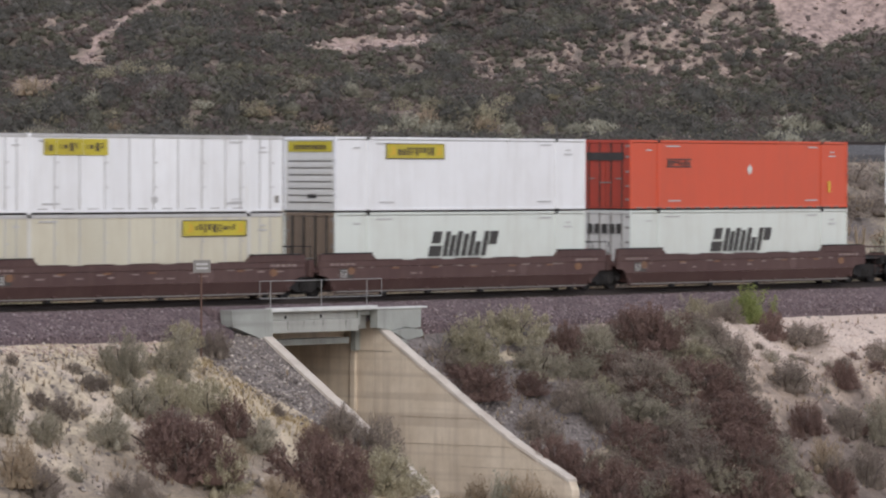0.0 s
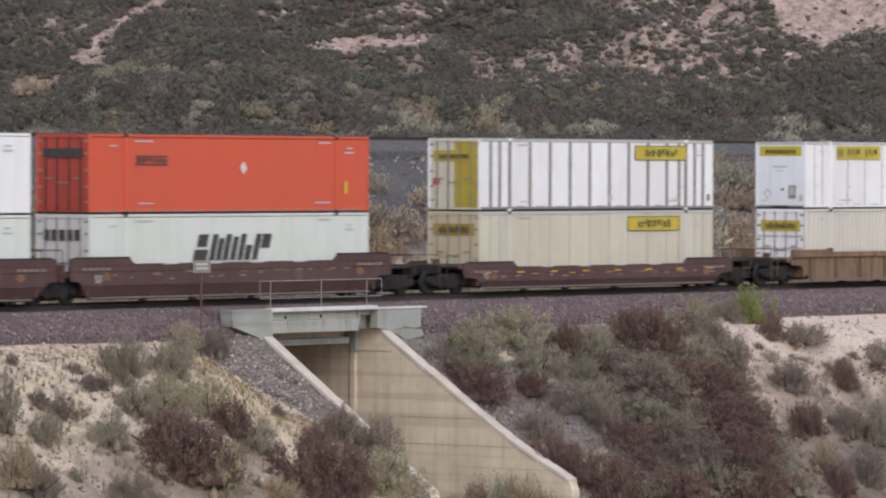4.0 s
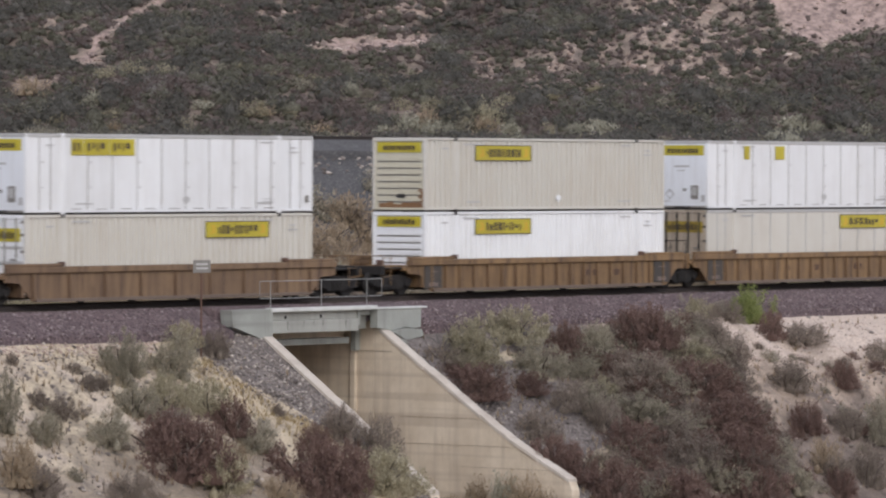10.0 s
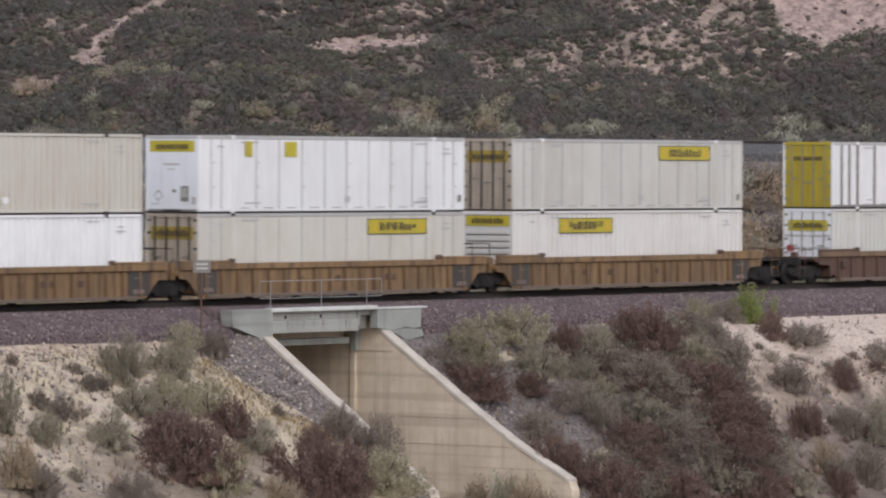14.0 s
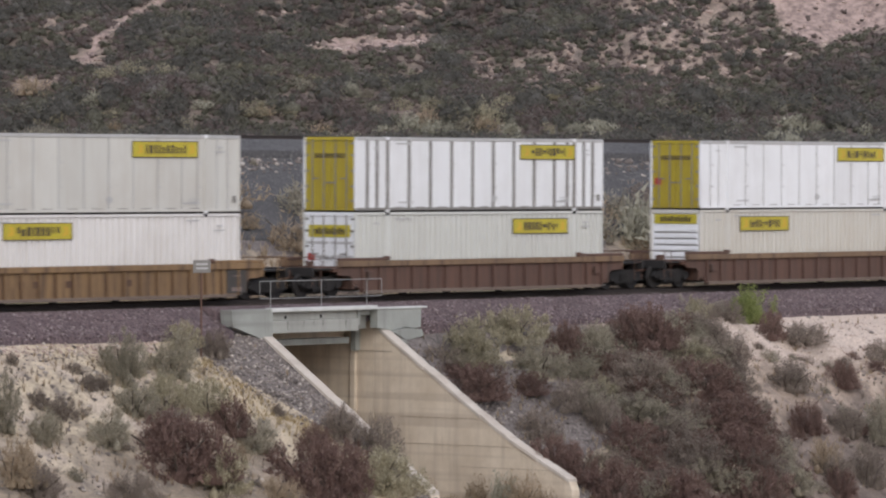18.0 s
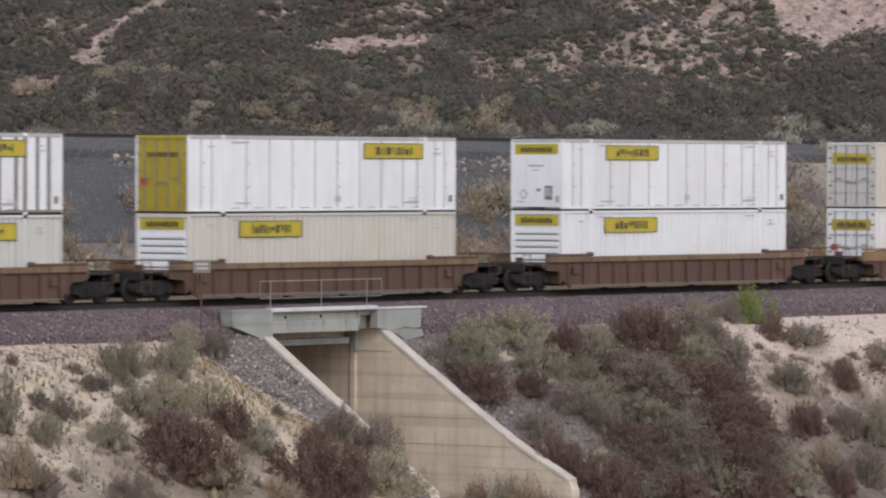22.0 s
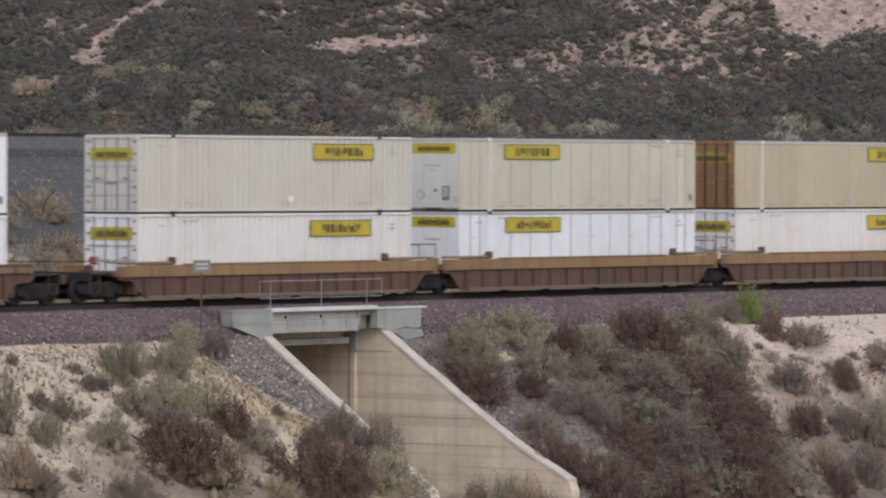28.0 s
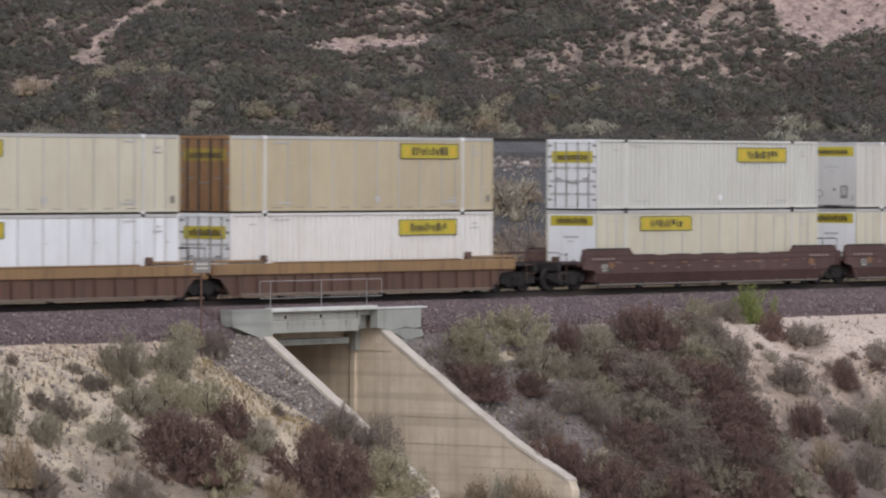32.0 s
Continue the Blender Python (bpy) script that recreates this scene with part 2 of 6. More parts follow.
GRIME = (0.22, 0.19, 0.15)
RUST = (0.16, 0.07, 0.035)
MAT = {
    "white": painted("white_paint", (0.80, 0.815, 0.83), (0.42, 0.40, 0.37), 0.34),
    "offwhite": painted("off_white_paint", (0.71, 0.695, 0.68), (0.40, 0.36, 0.31), 0.45),
    "cool": painted("bluish_white_paint", (0.76, 0.79, 0.83), (0.38, 0.36, 0.34), 0.4),
    "cream": painted("cream_paint", (0.57, 0.545, 0.435), (0.35, 0.29, 0.20), 0.5),
    "ivory": painted("ivory_paint", (0.60, 0.583, 0.53), (0.42, 0.36, 0.29), 0.5),
    "tan": painted("faded_tan_paint", (0.50, 0.435, 0.30), (0.32, 0.24, 0.145), 0.55),
    "blush": painted("dusty_grey_white_paint", (0.58, 0.575, 0.535), (0.36, 0.31, 0.26), 0.5),
    "mint": painted("pale_green_white_paint", (0.63, 0.675, 0.63), (0.40, 0.38, 0.33), 0.4),
    "red": painted("orange_red_paint", (0.60, 0.085, 0.035), (0.28, 0.07, 0.04), 0.3),
    "deepred": painted("shaded_red_paint", (0.40, 0.05, 0.028), (0.12, 0.04, 0.03), 0.5),
    "yellow": painted("mustard_yellow_paint", (0.41, 0.325, 0.02), (0.20, 0.13, 0.03), 0.7),
    "banner": painted("yellow_banner_film", (0.48, 0.405, 0.03), (0.27, 0.20, 0.03), 0.6, 0.45),
    "grimebanner": painted("grime_covered_banner_film", (0.34, 0.25, 0.03), (0.12, 0.085, 0.03), 0.9, 0.5, 1.0),
    "greywhite": painted("grey_white_paint", (0.60, 0.60, 0.58), (0.34, 0.32, 0.28), 0.4),
    "grimy": painted("grimy_door_paint", (0.42, 0.36, 0.29), (0.12, 0.085, 0.06), 0.8),
    "sooty": painted("sooty_brown_door_paint", (0.20, 0.15, 0.11), (0.05, 0.04, 0.03), 0.8),
    "rusty": painted("rust_stained_door_paint", (0.26, 0.14, 0.06), (0.09, 0.045, 0.025), 0.8),
    "ink": painted("black_lettering_film", (0.03, 0.028, 0.026), (0.10, 0.09, 0.07), 0.4),
    "lettering": painted("dark_brown_lettering", (0.045, 0.030, 0.016), (0.12, 0.08, 0.03), 0.5),
    "slate": painted("grey_post_metal", (0.22, 0.21, 0.195), (0.14, 0.12, 0.10), 0.5),
    "palegrey": painted("pale_grey_trim", (0.46, 0.46, 0.455), (0.25, 0.23, 0.2), 0.5),
    "iron": painted("dark_iron", (0.014, 0.013, 0.013), (0.032, 0.026, 0.022), 0.6, 0.85),
    "brown": painted("oxide_brown_paint", (0.066, 0.031, 0.028), (0.125, 0.078, 0.064), 0.6, 0.65),
    "russet": painted("russet_brown_paint", (0.125, 0.066, 0.046), (0.05, 0.032, 0.026), 0.85, 0.7, 1.0),
    "ochre": painted("faded_ochre_paint", (0.215, 0.138, 0.078), (0.082, 0.050, 0.034), 1.0, 0.65, 1.1),
    "amber": painted("weathered_amber_paint", (0.25, 0.154, 0.072), (0.075, 0.045, 0.028), 1.0, 0.65, 1.2),
    "orange": painted("orange_yellow_sill_paint", (0.285, 0.175, 0.08), (0.12, 0.072, 0.042), 0.75, 0.6, 1.0),
    "mark": painted("worn_white_stencil", (0.26, 0.20, 0.18), (0.09, 0.055, 0.05), 0.8),
    "faint": painted("faint_grey_stencil", (0.47, 0.47, 0.47), (0.3, 0.3, 0.3), 0.4),
    "reflect": painted("yellow_reflector", (0.60, 0.38, 0.03), (0.3, 0.18, 0.03), 0.4),
    "redmark": painted("red_placard", (0.42, 0.04, 0.03), (0.2, 0.05, 0.04), 0.4),
    "concrete": concrete("weathered_concrete", (0.70, 0.605, 0.48), (0.34, 0.27, 0.205), (0.54, 0.45, 0.34)),
    "palecon": concrete("pale_bridge_concrete", (0.345, 0.36, 0.335), (0.15, 0.148, 0.135), (0.275, 0.285, 0.262)),
    "coping": concrete("sunbleached_coping_concrete", (0.54, 0.49, 0.43), (0.33, 0.28, 0.24), (0.46, 0.40, 0.34)),
    "ground": ground_material(),
    "ballast": ballast_material("purple_brown_ballast", (0.058, 0.041, 0.044), (0.152, 0.109, 0.113), (0.36, 0.30, 0.295)),
    "ballast_grey": ballast_material("grey_ballast", (0.045, 0.043, 0.044), (0.09, 0.086, 0.086), (0.22, 0.21, 0.20)),
    "stones": island_stone("loose_stones", (0.095, 0.08, 0.074), (0.24, 0.205, 0.185), (0.52, 0.47, 0.42)),
    "rock": island_stone("pale_pink_rock", (0.26, 0.19, 0.16), (0.46, 0.36, 0.31), (0.62, 0.52, 0.46)),
    "steel": metal("worn_rail_steel", (0.13, 0.10, 0.085), 0.45, 0.7),
    "galv": metal("galvanised_pipe", (0.38, 0.38, 0.37), 0.55, 0.3),
    "timber": rough_stone("creosoted_timber", (0.05, 0.038, 0.03), (0.09, 0.07, 0.055), (0.03, 0.024, 0.02), 9),
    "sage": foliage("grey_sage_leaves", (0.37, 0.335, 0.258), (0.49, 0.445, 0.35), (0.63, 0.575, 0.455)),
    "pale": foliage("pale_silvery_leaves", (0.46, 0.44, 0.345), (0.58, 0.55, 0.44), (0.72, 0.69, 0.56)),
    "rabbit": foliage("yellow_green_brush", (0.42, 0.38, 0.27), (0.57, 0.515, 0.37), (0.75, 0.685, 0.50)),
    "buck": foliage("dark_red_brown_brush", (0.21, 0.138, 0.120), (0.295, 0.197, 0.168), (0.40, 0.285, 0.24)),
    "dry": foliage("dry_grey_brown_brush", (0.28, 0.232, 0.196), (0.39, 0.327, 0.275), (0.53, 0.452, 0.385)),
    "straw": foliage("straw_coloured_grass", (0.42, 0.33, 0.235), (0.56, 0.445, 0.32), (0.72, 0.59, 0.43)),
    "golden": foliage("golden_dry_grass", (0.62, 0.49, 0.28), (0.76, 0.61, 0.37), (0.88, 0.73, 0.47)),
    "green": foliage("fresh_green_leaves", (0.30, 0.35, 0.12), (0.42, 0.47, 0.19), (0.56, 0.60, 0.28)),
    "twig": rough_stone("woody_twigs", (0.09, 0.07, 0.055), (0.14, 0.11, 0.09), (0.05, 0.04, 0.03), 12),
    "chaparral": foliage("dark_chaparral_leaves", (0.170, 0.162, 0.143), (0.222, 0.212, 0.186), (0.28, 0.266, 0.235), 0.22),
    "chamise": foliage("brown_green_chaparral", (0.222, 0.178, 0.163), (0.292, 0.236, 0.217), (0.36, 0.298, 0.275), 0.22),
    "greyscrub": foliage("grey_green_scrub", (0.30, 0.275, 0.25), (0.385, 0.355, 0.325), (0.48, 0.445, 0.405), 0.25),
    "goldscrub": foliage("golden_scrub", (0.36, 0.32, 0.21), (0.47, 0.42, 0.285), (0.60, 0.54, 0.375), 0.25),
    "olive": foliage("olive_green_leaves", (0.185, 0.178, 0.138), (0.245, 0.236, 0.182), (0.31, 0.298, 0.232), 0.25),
    "dull": painted("dull_white_paint", (0.605, 0.615, 0.58), (0.38, 0.36, 0.33), 0.45),
    "emblem": painted("worn_orange_emblem", (0.20, 0.095, 0.04), (0.08, 0.045, 0.035), 0.8),
    # dark brown for the painted shadow and rust beside ribs, and for stencils
    "ribochre": painted("shade_rust_and_stencil_paint", (0.095, 0.052, 0.032), (0.05, 0.03, 0.024), 0.6, 0.65),
    "joint": concrete("dark_pour_joint", (0.36, 0.305, 0.235), (0.15, 0.125, 0.10), (0.3, 0.25, 0.19)),
    "ghost": painted("rubbed_out_emblem", (0.115, 0.068, 0.06), (0.08, 0.045, 0.04), 0.6, 0.65),
    "dusty": painted("dust_covered_chord_paint", (0.175, 0.135, 0.108), (0.09, 0.062, 0.048), 0.7, 0.8),
    "soot": painted("dark_grey_panel_paint", (0.05, 0.046, 0.043), (0.09, 0.07, 0.055), 0.7, 0.7),
    "railrust": rough_stone("rusty_rail", (0.030, 0.022, 0.020), (0.05, 0.036, 0.03), (0.022, 0.018, 0.016), 20, 0.2, 0.75),
}


# ---- mesh helpers ----
def part(name, bm, material, parent=None, label="", at=None):
    """Links a bmesh as one mesh object under a thing or part."""
    me = bpy.data.meshes.new(name)
    bm.to_mesh(me)
    bm.free()
    return share(name, me, material, parent, label, at)


def share(name, me, material, parent=None, label="", at=None):
    if material and not me.materials:
        me.materials.append(MAT[material] if isinstance(material, str) else material)
    ob = new(name, me)
    if parent:
        ob.parent = parent
    if at is not None:
        ob.matrix_basis = at if isinstance(at, Matrix) else Matrix.Translation(at)
    if label:
        ob["label"] = label
    return ob


def box(bm, x0, x1, y0, y1, z0, z1, bevel=0.0):
    c = Matrix.Translation(((x0 + x1) / 2, (y0 + y1) / 2, (z0 + z1) / 2))
    made = bmesh.ops.create_cube(bm, size=1.0, matrix=c @ Matrix.Diagonal((abs(x1 - x0), abs(y1 - y0), abs(z1 - z0), 1)))
    if bevel:
        edges = list({e for v in made["verts"] for e in v.link_edges})
        bmesh.ops.bevel(bm, geom=edges, offset=bevel, segments=1, affect="EDGES", profile=0.5)
    return bm


def a_box(*args, bevel=0.0):
    return box(bmesh.new(), *args, bevel=bevel)


def rod(bm, a, b, r, n=8):
    a, b = Vector(a), Vector(b)
    q = (b - a).to_track_quat("Z", "Y").to_matrix().to_4x4()
    bmesh.ops.create_cone(bm, cap_ends=True, segments=n, radius1=r, radius2=r, depth=(b - a).length, matrix=Matrix.Translation((a + b) / 2) @ q)
    return bm


def a_rod(a, b, r, n=8):
    return rod(bmesh.new(), a, b, r, n)


def prism(bm, outline, y0, y1):
    """An outline of (x, z) points pushed from y0 to y1."""
    f = [bm.verts.new((x, y0, z)) for x, z in outline]
    b = [bm.verts.new((x, y1, z)) for x, z in outline]
    bm.faces.new(f)
    bm.faces.new(b[::-1])
    n = len(outline)
    for i in range(n):
        bm.faces.new((f[i], b[i], b[(i + 1) % n], f[(i + 1) % n]))
    bmesh.ops.recalc_face_normals(bm, faces=bm.faces[:])
    return bm


def a_prism(outline, y0, y1):
    return prism(bmesh.new(), outline, y0, y1)


def extrude_x(bm, section, x0, x1):
    """A section of (y, z) points pushed along x."""
    f = [bm.verts.new((x0, y, z)) for y, z in section]
    b = [bm.verts.new((x1, y, z)) for y, z in section]
    bm.faces.new(f)
    bm.faces.new(b[::-1])
    n = len(section)
    for i in range(n):
        bm.faces.new((f[i], b[i], b[(i + 1) % n], f[(i + 1) % n]))
    bmesh.ops.recalc_face_normals(bm, faces=bm.faces[:])
    return bm


def array_mesh(name, verts, faces, sides):
    """A mesh from numpy arrays; every face has the same number of sides."""
    me = bpy.data.meshes.new(name)
    me.vertices.add(len(verts))
    me.vertices.foreach_set("co", np.asarray(verts, dtype=np.float32).ravel())
    me.loops.add(faces.size)
    me.loops.foreach_set("vertex_index", faces.astype(np.int32).ravel())
    me.polygons.add(len(faces))
    me.polygons.foreach_set("loop_start", np.arange(0, faces.size, sides, dtype=np.int32))
    me.update(calc_edges=True)
    me.validate()
    return me


# ---- the lie of the land ----
def wave(x, y, size, seed, octaves=4):
    """Smooth noise of about -1 to 1 from sums of sines."""
    r = np.random.RandomState(seed)
    out, amp, total = np.zeros_like(np.asarray(x, dtype=float)), 1.0, 0.0
    for o in range(octaves):
        for _ in range(4):
            a, p = r.uniform(0, 2 * np.pi, 2)
            k = 2 * np.pi / size * r.uniform(0.7, 1.3)
            out = out + amp * 0.5 * np.sin(k * (x * np.cos(a) + y * np.sin(a)) + p)
        total += amp
        amp *= 0.5
        size *= 0.5
    return out / total


def along(x, y):
    """Distance in front of the lookout, and sideways from its line of sight."""
    dx, dy = x - EYE[0], y - EYE[1]
    s, c = math.sin(YAW), math.cos(YAW)
    return dx * s + dy * c, dx * c - dy * s


def ground_height(x, y):
    x, y = np.asarray(x, dtype=float), np.asarray(y, dtype=float)
    z = np.interp(y, [-3000, -132, -118, -80, -40, -16.5, -14.5, -3.2, -2.6, 2.6, 4.5, 14, 17, 27.2, 33, 42, 3000],
                  [3, 3.25, 2.6, -6, -9, -9, -8.2, -1.12, -0.85, -0.85, -1.25, -0.8, 0.2, 5.75, 5.75, 3.6, 3.6])
    slope = np.clip((-2.8 - y) / 1.5, 0, 1) * np.clip((y + 22) / 5, 0, 1)
    right = np.clip((x - 9) / 7, 0, 1)
    # the crushed-rock face west of the culvert lies a little lower
    west = np.clip((x + 14) / 4, 0, 1) * (x < 0)
    z = z - west * slope * (0.16 + 0.068 * np.clip(-y - 3.3, 0, 9)) - 0.42 * slope * (x > 0) * np.clip((9 - x) / 4, 0, 1)
    # a dirt bench and a knoll east of the culvert
    bench = np.interp(y, [-16.5, -14, -9, -6.0, -3.6, -3.0], [0.2, 0.9, 1.5, 1.05, 0.0, 0.0])
    z = z + right * slope * bench
    z = z + 0.75 * np.exp(-((x - 21.5) / 3.2) ** 2 - ((y + 6.2) / 1.6) ** 2)
    rough = wave(x, y, 6.0, 3) * 0.28 + wave(x, y, 1.6, 5, 3) * 0.09
    near_wall = np.clip((np.abs(x) - 3.5) / 2.5, 0, 1)
    z = z + slope * rough * (0.25 + 0.75 * near_wall) * np.clip((-3.4 - y) / 2, 0.15, 1)
    back = np.clip((y - 5) / 4, 0, 1) * np.clip((y - 3000) / -2900, 0, 1)
    z = z + back * (wave(x, y, 9.0, 8) * 0.3) * np.clip((16 - y) / 4, 0.15, 1)
    # the far hillside
    w, u = along(x, y)
    rise = np.interp(w, [300, 360, 398, 440, 520, 700, 1500, 4000], [0, 1.2, 3.2, 20.5, 52, 90, 140, 160])
    far = np.clip((w - 392) / 22, 0, 1)
    z = z + np.where(y > 30, rise + far * (wave(x, y, 46, 11) * 2.4 + wave(x, y, 12, 12, 3) * 0.7), 0)
    # the channel through the embankment
    ditch = (np.abs(x) < 3.32) & (y > -20) & (y < 13.5)
    return np.where(ditch, np.minimum(z, -7.6 + 0.03 * y), z)


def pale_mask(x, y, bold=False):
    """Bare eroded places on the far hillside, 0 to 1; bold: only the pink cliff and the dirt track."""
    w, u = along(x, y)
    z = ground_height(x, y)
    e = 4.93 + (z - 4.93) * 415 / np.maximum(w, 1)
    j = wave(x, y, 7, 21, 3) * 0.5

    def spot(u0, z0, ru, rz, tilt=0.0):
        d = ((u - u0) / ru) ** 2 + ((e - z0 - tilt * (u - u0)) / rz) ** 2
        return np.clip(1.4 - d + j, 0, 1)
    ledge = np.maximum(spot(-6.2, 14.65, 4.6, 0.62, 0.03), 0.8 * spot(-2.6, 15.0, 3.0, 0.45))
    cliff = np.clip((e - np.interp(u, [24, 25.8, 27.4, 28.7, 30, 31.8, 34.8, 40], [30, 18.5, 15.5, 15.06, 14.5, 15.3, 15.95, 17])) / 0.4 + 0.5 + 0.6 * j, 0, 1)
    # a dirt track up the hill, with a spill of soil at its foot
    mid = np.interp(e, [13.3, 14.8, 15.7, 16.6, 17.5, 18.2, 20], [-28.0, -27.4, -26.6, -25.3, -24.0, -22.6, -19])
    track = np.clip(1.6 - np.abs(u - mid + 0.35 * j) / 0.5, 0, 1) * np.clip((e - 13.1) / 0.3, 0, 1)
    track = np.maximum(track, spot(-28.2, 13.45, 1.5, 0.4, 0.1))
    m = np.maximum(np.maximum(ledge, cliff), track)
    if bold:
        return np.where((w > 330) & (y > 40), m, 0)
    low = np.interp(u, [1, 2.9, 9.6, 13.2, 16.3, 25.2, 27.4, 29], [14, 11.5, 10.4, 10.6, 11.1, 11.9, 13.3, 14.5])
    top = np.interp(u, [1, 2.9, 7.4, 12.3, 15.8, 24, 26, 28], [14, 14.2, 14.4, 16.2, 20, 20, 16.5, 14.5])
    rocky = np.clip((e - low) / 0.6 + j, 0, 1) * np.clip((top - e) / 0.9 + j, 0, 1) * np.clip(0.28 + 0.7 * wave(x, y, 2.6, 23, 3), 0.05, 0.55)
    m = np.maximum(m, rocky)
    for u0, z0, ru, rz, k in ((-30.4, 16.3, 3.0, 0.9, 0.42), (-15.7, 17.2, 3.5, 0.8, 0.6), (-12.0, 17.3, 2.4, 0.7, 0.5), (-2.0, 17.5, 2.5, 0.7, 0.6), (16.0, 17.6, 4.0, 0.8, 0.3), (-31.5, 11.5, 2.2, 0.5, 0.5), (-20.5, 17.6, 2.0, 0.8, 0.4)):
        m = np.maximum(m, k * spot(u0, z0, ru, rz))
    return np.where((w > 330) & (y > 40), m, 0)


def rocky_zone(x, y):
    """The stony, thinly grown slope, 0 or 1."""
    w, u = along(x, y)
    e = 4.93 + (ground_height(x, y) - 4.93) * 415 / np.maximum(w, 1)
    low = np.interp(u, [1, 2.9, 9.6, 13.2, 16.3, 25.2, 27.4, 29], [14, 11.5, 10.4, 10.6, 11.1, 11.9, 13.3, 14.5])
    return (e > low) & (e < np.interp(u, [1, 2.9, 7.4, 12.3, 15.8, 24, 26, 28], [14, 14.2, 14.4, 16.2, 20, 20, 16.5, 14.5]))


def steps(*runs):
    """Grid lines: (start, end, spacing) runs, joined and sorted."""
    out = []
    for a, b, s in runs:
        out += list(np.arange(a, b, s))
    return np.array(sorted(set(round(v, 3) for v in out)))


def build_ground():
    xs = steps((-3000, -300, 300), (-300, -60, 20), (-60, -32, 2.0), (-32, 48, 0.36), (48, 120, 1.6), (120, 140, 3.2), (140, 218, 0.8), (218, 520, 5.0), (520, 1000, 40), (1000, 4001, 300))
    xs = np.array(sorted(set(list(xs[(np.abs(xs - 3.42) > 0.2) & (np.abs(xs + 3.42) > 0.2)]) + [-3.45, -3.3, 3.3, 3.45])))
    ys = steps((-3000, -300, 300), (-300, -40, 12), (-40, -16, 2), (-16, -2.4, 0.32), (-2.4, 6, 0.8), (6, 45, 1.0), (45, 60, 3), (60, 82, 3.2), (82, 168, 0.8), (168, 330, 5.0), (330, 700, 40), (700, 3001, 300))
    gx, gy = np.meshgrid(xs, ys, indexing="ij")
    gz = ground_height(gx, gy)
    nx, ny = gx.shape
    i = np.arange(nx * ny).reshape(nx, ny)
    faces = np.stack([i[:-1, :-1], i[1:, :-1], i[1:, 1:], i[:-1, 1:]], -1).reshape(-1, 4)
    me = array_mesh("ground", np.stack([gx, gy, gz], -1).reshape(-1, 3), faces, 4)
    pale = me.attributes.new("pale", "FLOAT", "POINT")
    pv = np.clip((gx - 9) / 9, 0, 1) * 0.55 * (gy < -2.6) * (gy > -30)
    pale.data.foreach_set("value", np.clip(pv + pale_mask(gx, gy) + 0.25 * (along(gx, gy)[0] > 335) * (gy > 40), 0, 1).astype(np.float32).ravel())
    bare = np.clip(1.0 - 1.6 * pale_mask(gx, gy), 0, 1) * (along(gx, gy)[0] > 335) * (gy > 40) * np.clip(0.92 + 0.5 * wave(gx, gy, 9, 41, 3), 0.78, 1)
    thick = np.clip((16.5 + (gy + 13.9) * 0.55 - gx + wave(gx, gy, 5, 51, 3) * 2) / 2.0, 0, 1) * (gx > 9.5) * (gy < -4.2) * 0.85
    thick = np.maximum(thick, np.clip((-7.6 - gy + wave(gx, gy, 5, 52, 3) * 1.6) / 2.0, 0, 1) * 0.55 * (gx < -7))
    thick = np.maximum(thick, np.clip((-9.4 - gy + wave(gx, gy, 5, 53, 3) * 1.6) / 2.0, 0, 1) * 0.75 * (gx > 4))
    bare = np.maximum(bare, thick * (gy > -30))
    bare = np.maximum(bare, 0.8 * (gy > 8) * (gy < 42) * np.clip(0.8 + 0.6 * wave(gx, gy, 6, 54, 3), 0.3, 1))
    me.attributes.new("litter", "FLOAT", "POINT").data.foreach_set("value", bare.astype(np.float32).ravel())
    dust = np.clip((gx - 15.5) / 3.5, 0, 1) * np.clip((gy + 9.0 + wave(gx, gy, 4, 61, 3) * 1.6) / 2.0, 0, 1) * (gy < -2.6)
    dust = np.maximum(dust, 0.45 * np.clip(wave(gx, gy, 5, 62, 3) * 2.2, 0, 1) * (gy < -3.4) * (gy > -11) * (gx < -9))
    me.attributes.new("dust", "FLOAT", "POINT").data.foreach_set("value", (dust * 0.9).astype(np.float32).ravel())
    # crushed rock beside the wing walls, and on the upper embankment behind
    edge = wave(gx, gy, 3.0, 31, 3) * 0.7
    g = np.clip((gx + 8.3 - 0.6 * np.clip(-gy - 4.2, -1, 6.4) + 0.7 * edge) / 0.9, 0, 1) * (gx < 0) * np.clip((-gy - 2.6) / 0.6, 0, 1) * (gy > -17)
    g = np.maximum(g, np.clip((6.6 - gx + edge) / 1.2, 0, 1) * (gx > 0) * (gy < -2.6) * (gy > -17))
    g = np.maximum(g, np.clip((gy - 18.5 + edge) / 1.0, 0, 1) * (gy < 36) * np.clip((90 - gx) / 30, 0, 1))
    g = np.maximum(g, (np.abs(gy) < 3.3) * 1.0)
    g = np.maximum(g, np.clip((16.5 - gx + edge) / 1.5, 0, 1) * (gx > 0) * (gy < -2) * np.clip((gy + 5.4 + edge * 0.5) / 0.8, 0, 1))
    g = np.maximum(g, np.clip((gy - 2) / 0.5, 0, 1) * np.clip((9.5 - gy + edge) / 2, 0, 1))
    g = np.maximum(g, np.clip((10.5 - gx + edge * 1.5) / 1.2, 0, 1) * (gx > 0) * (gy < -5.2) * (gy > -10.5))
    me.attributes.new("gravel", "FLOAT", "POINT").data.foreach_set("value", g.astype(np.float32).ravel())
    me.polygons.foreach_set("use_smooth", np.ones(len(me.polygons), dtype=bool))
    ob = share("ground", me, "ground")
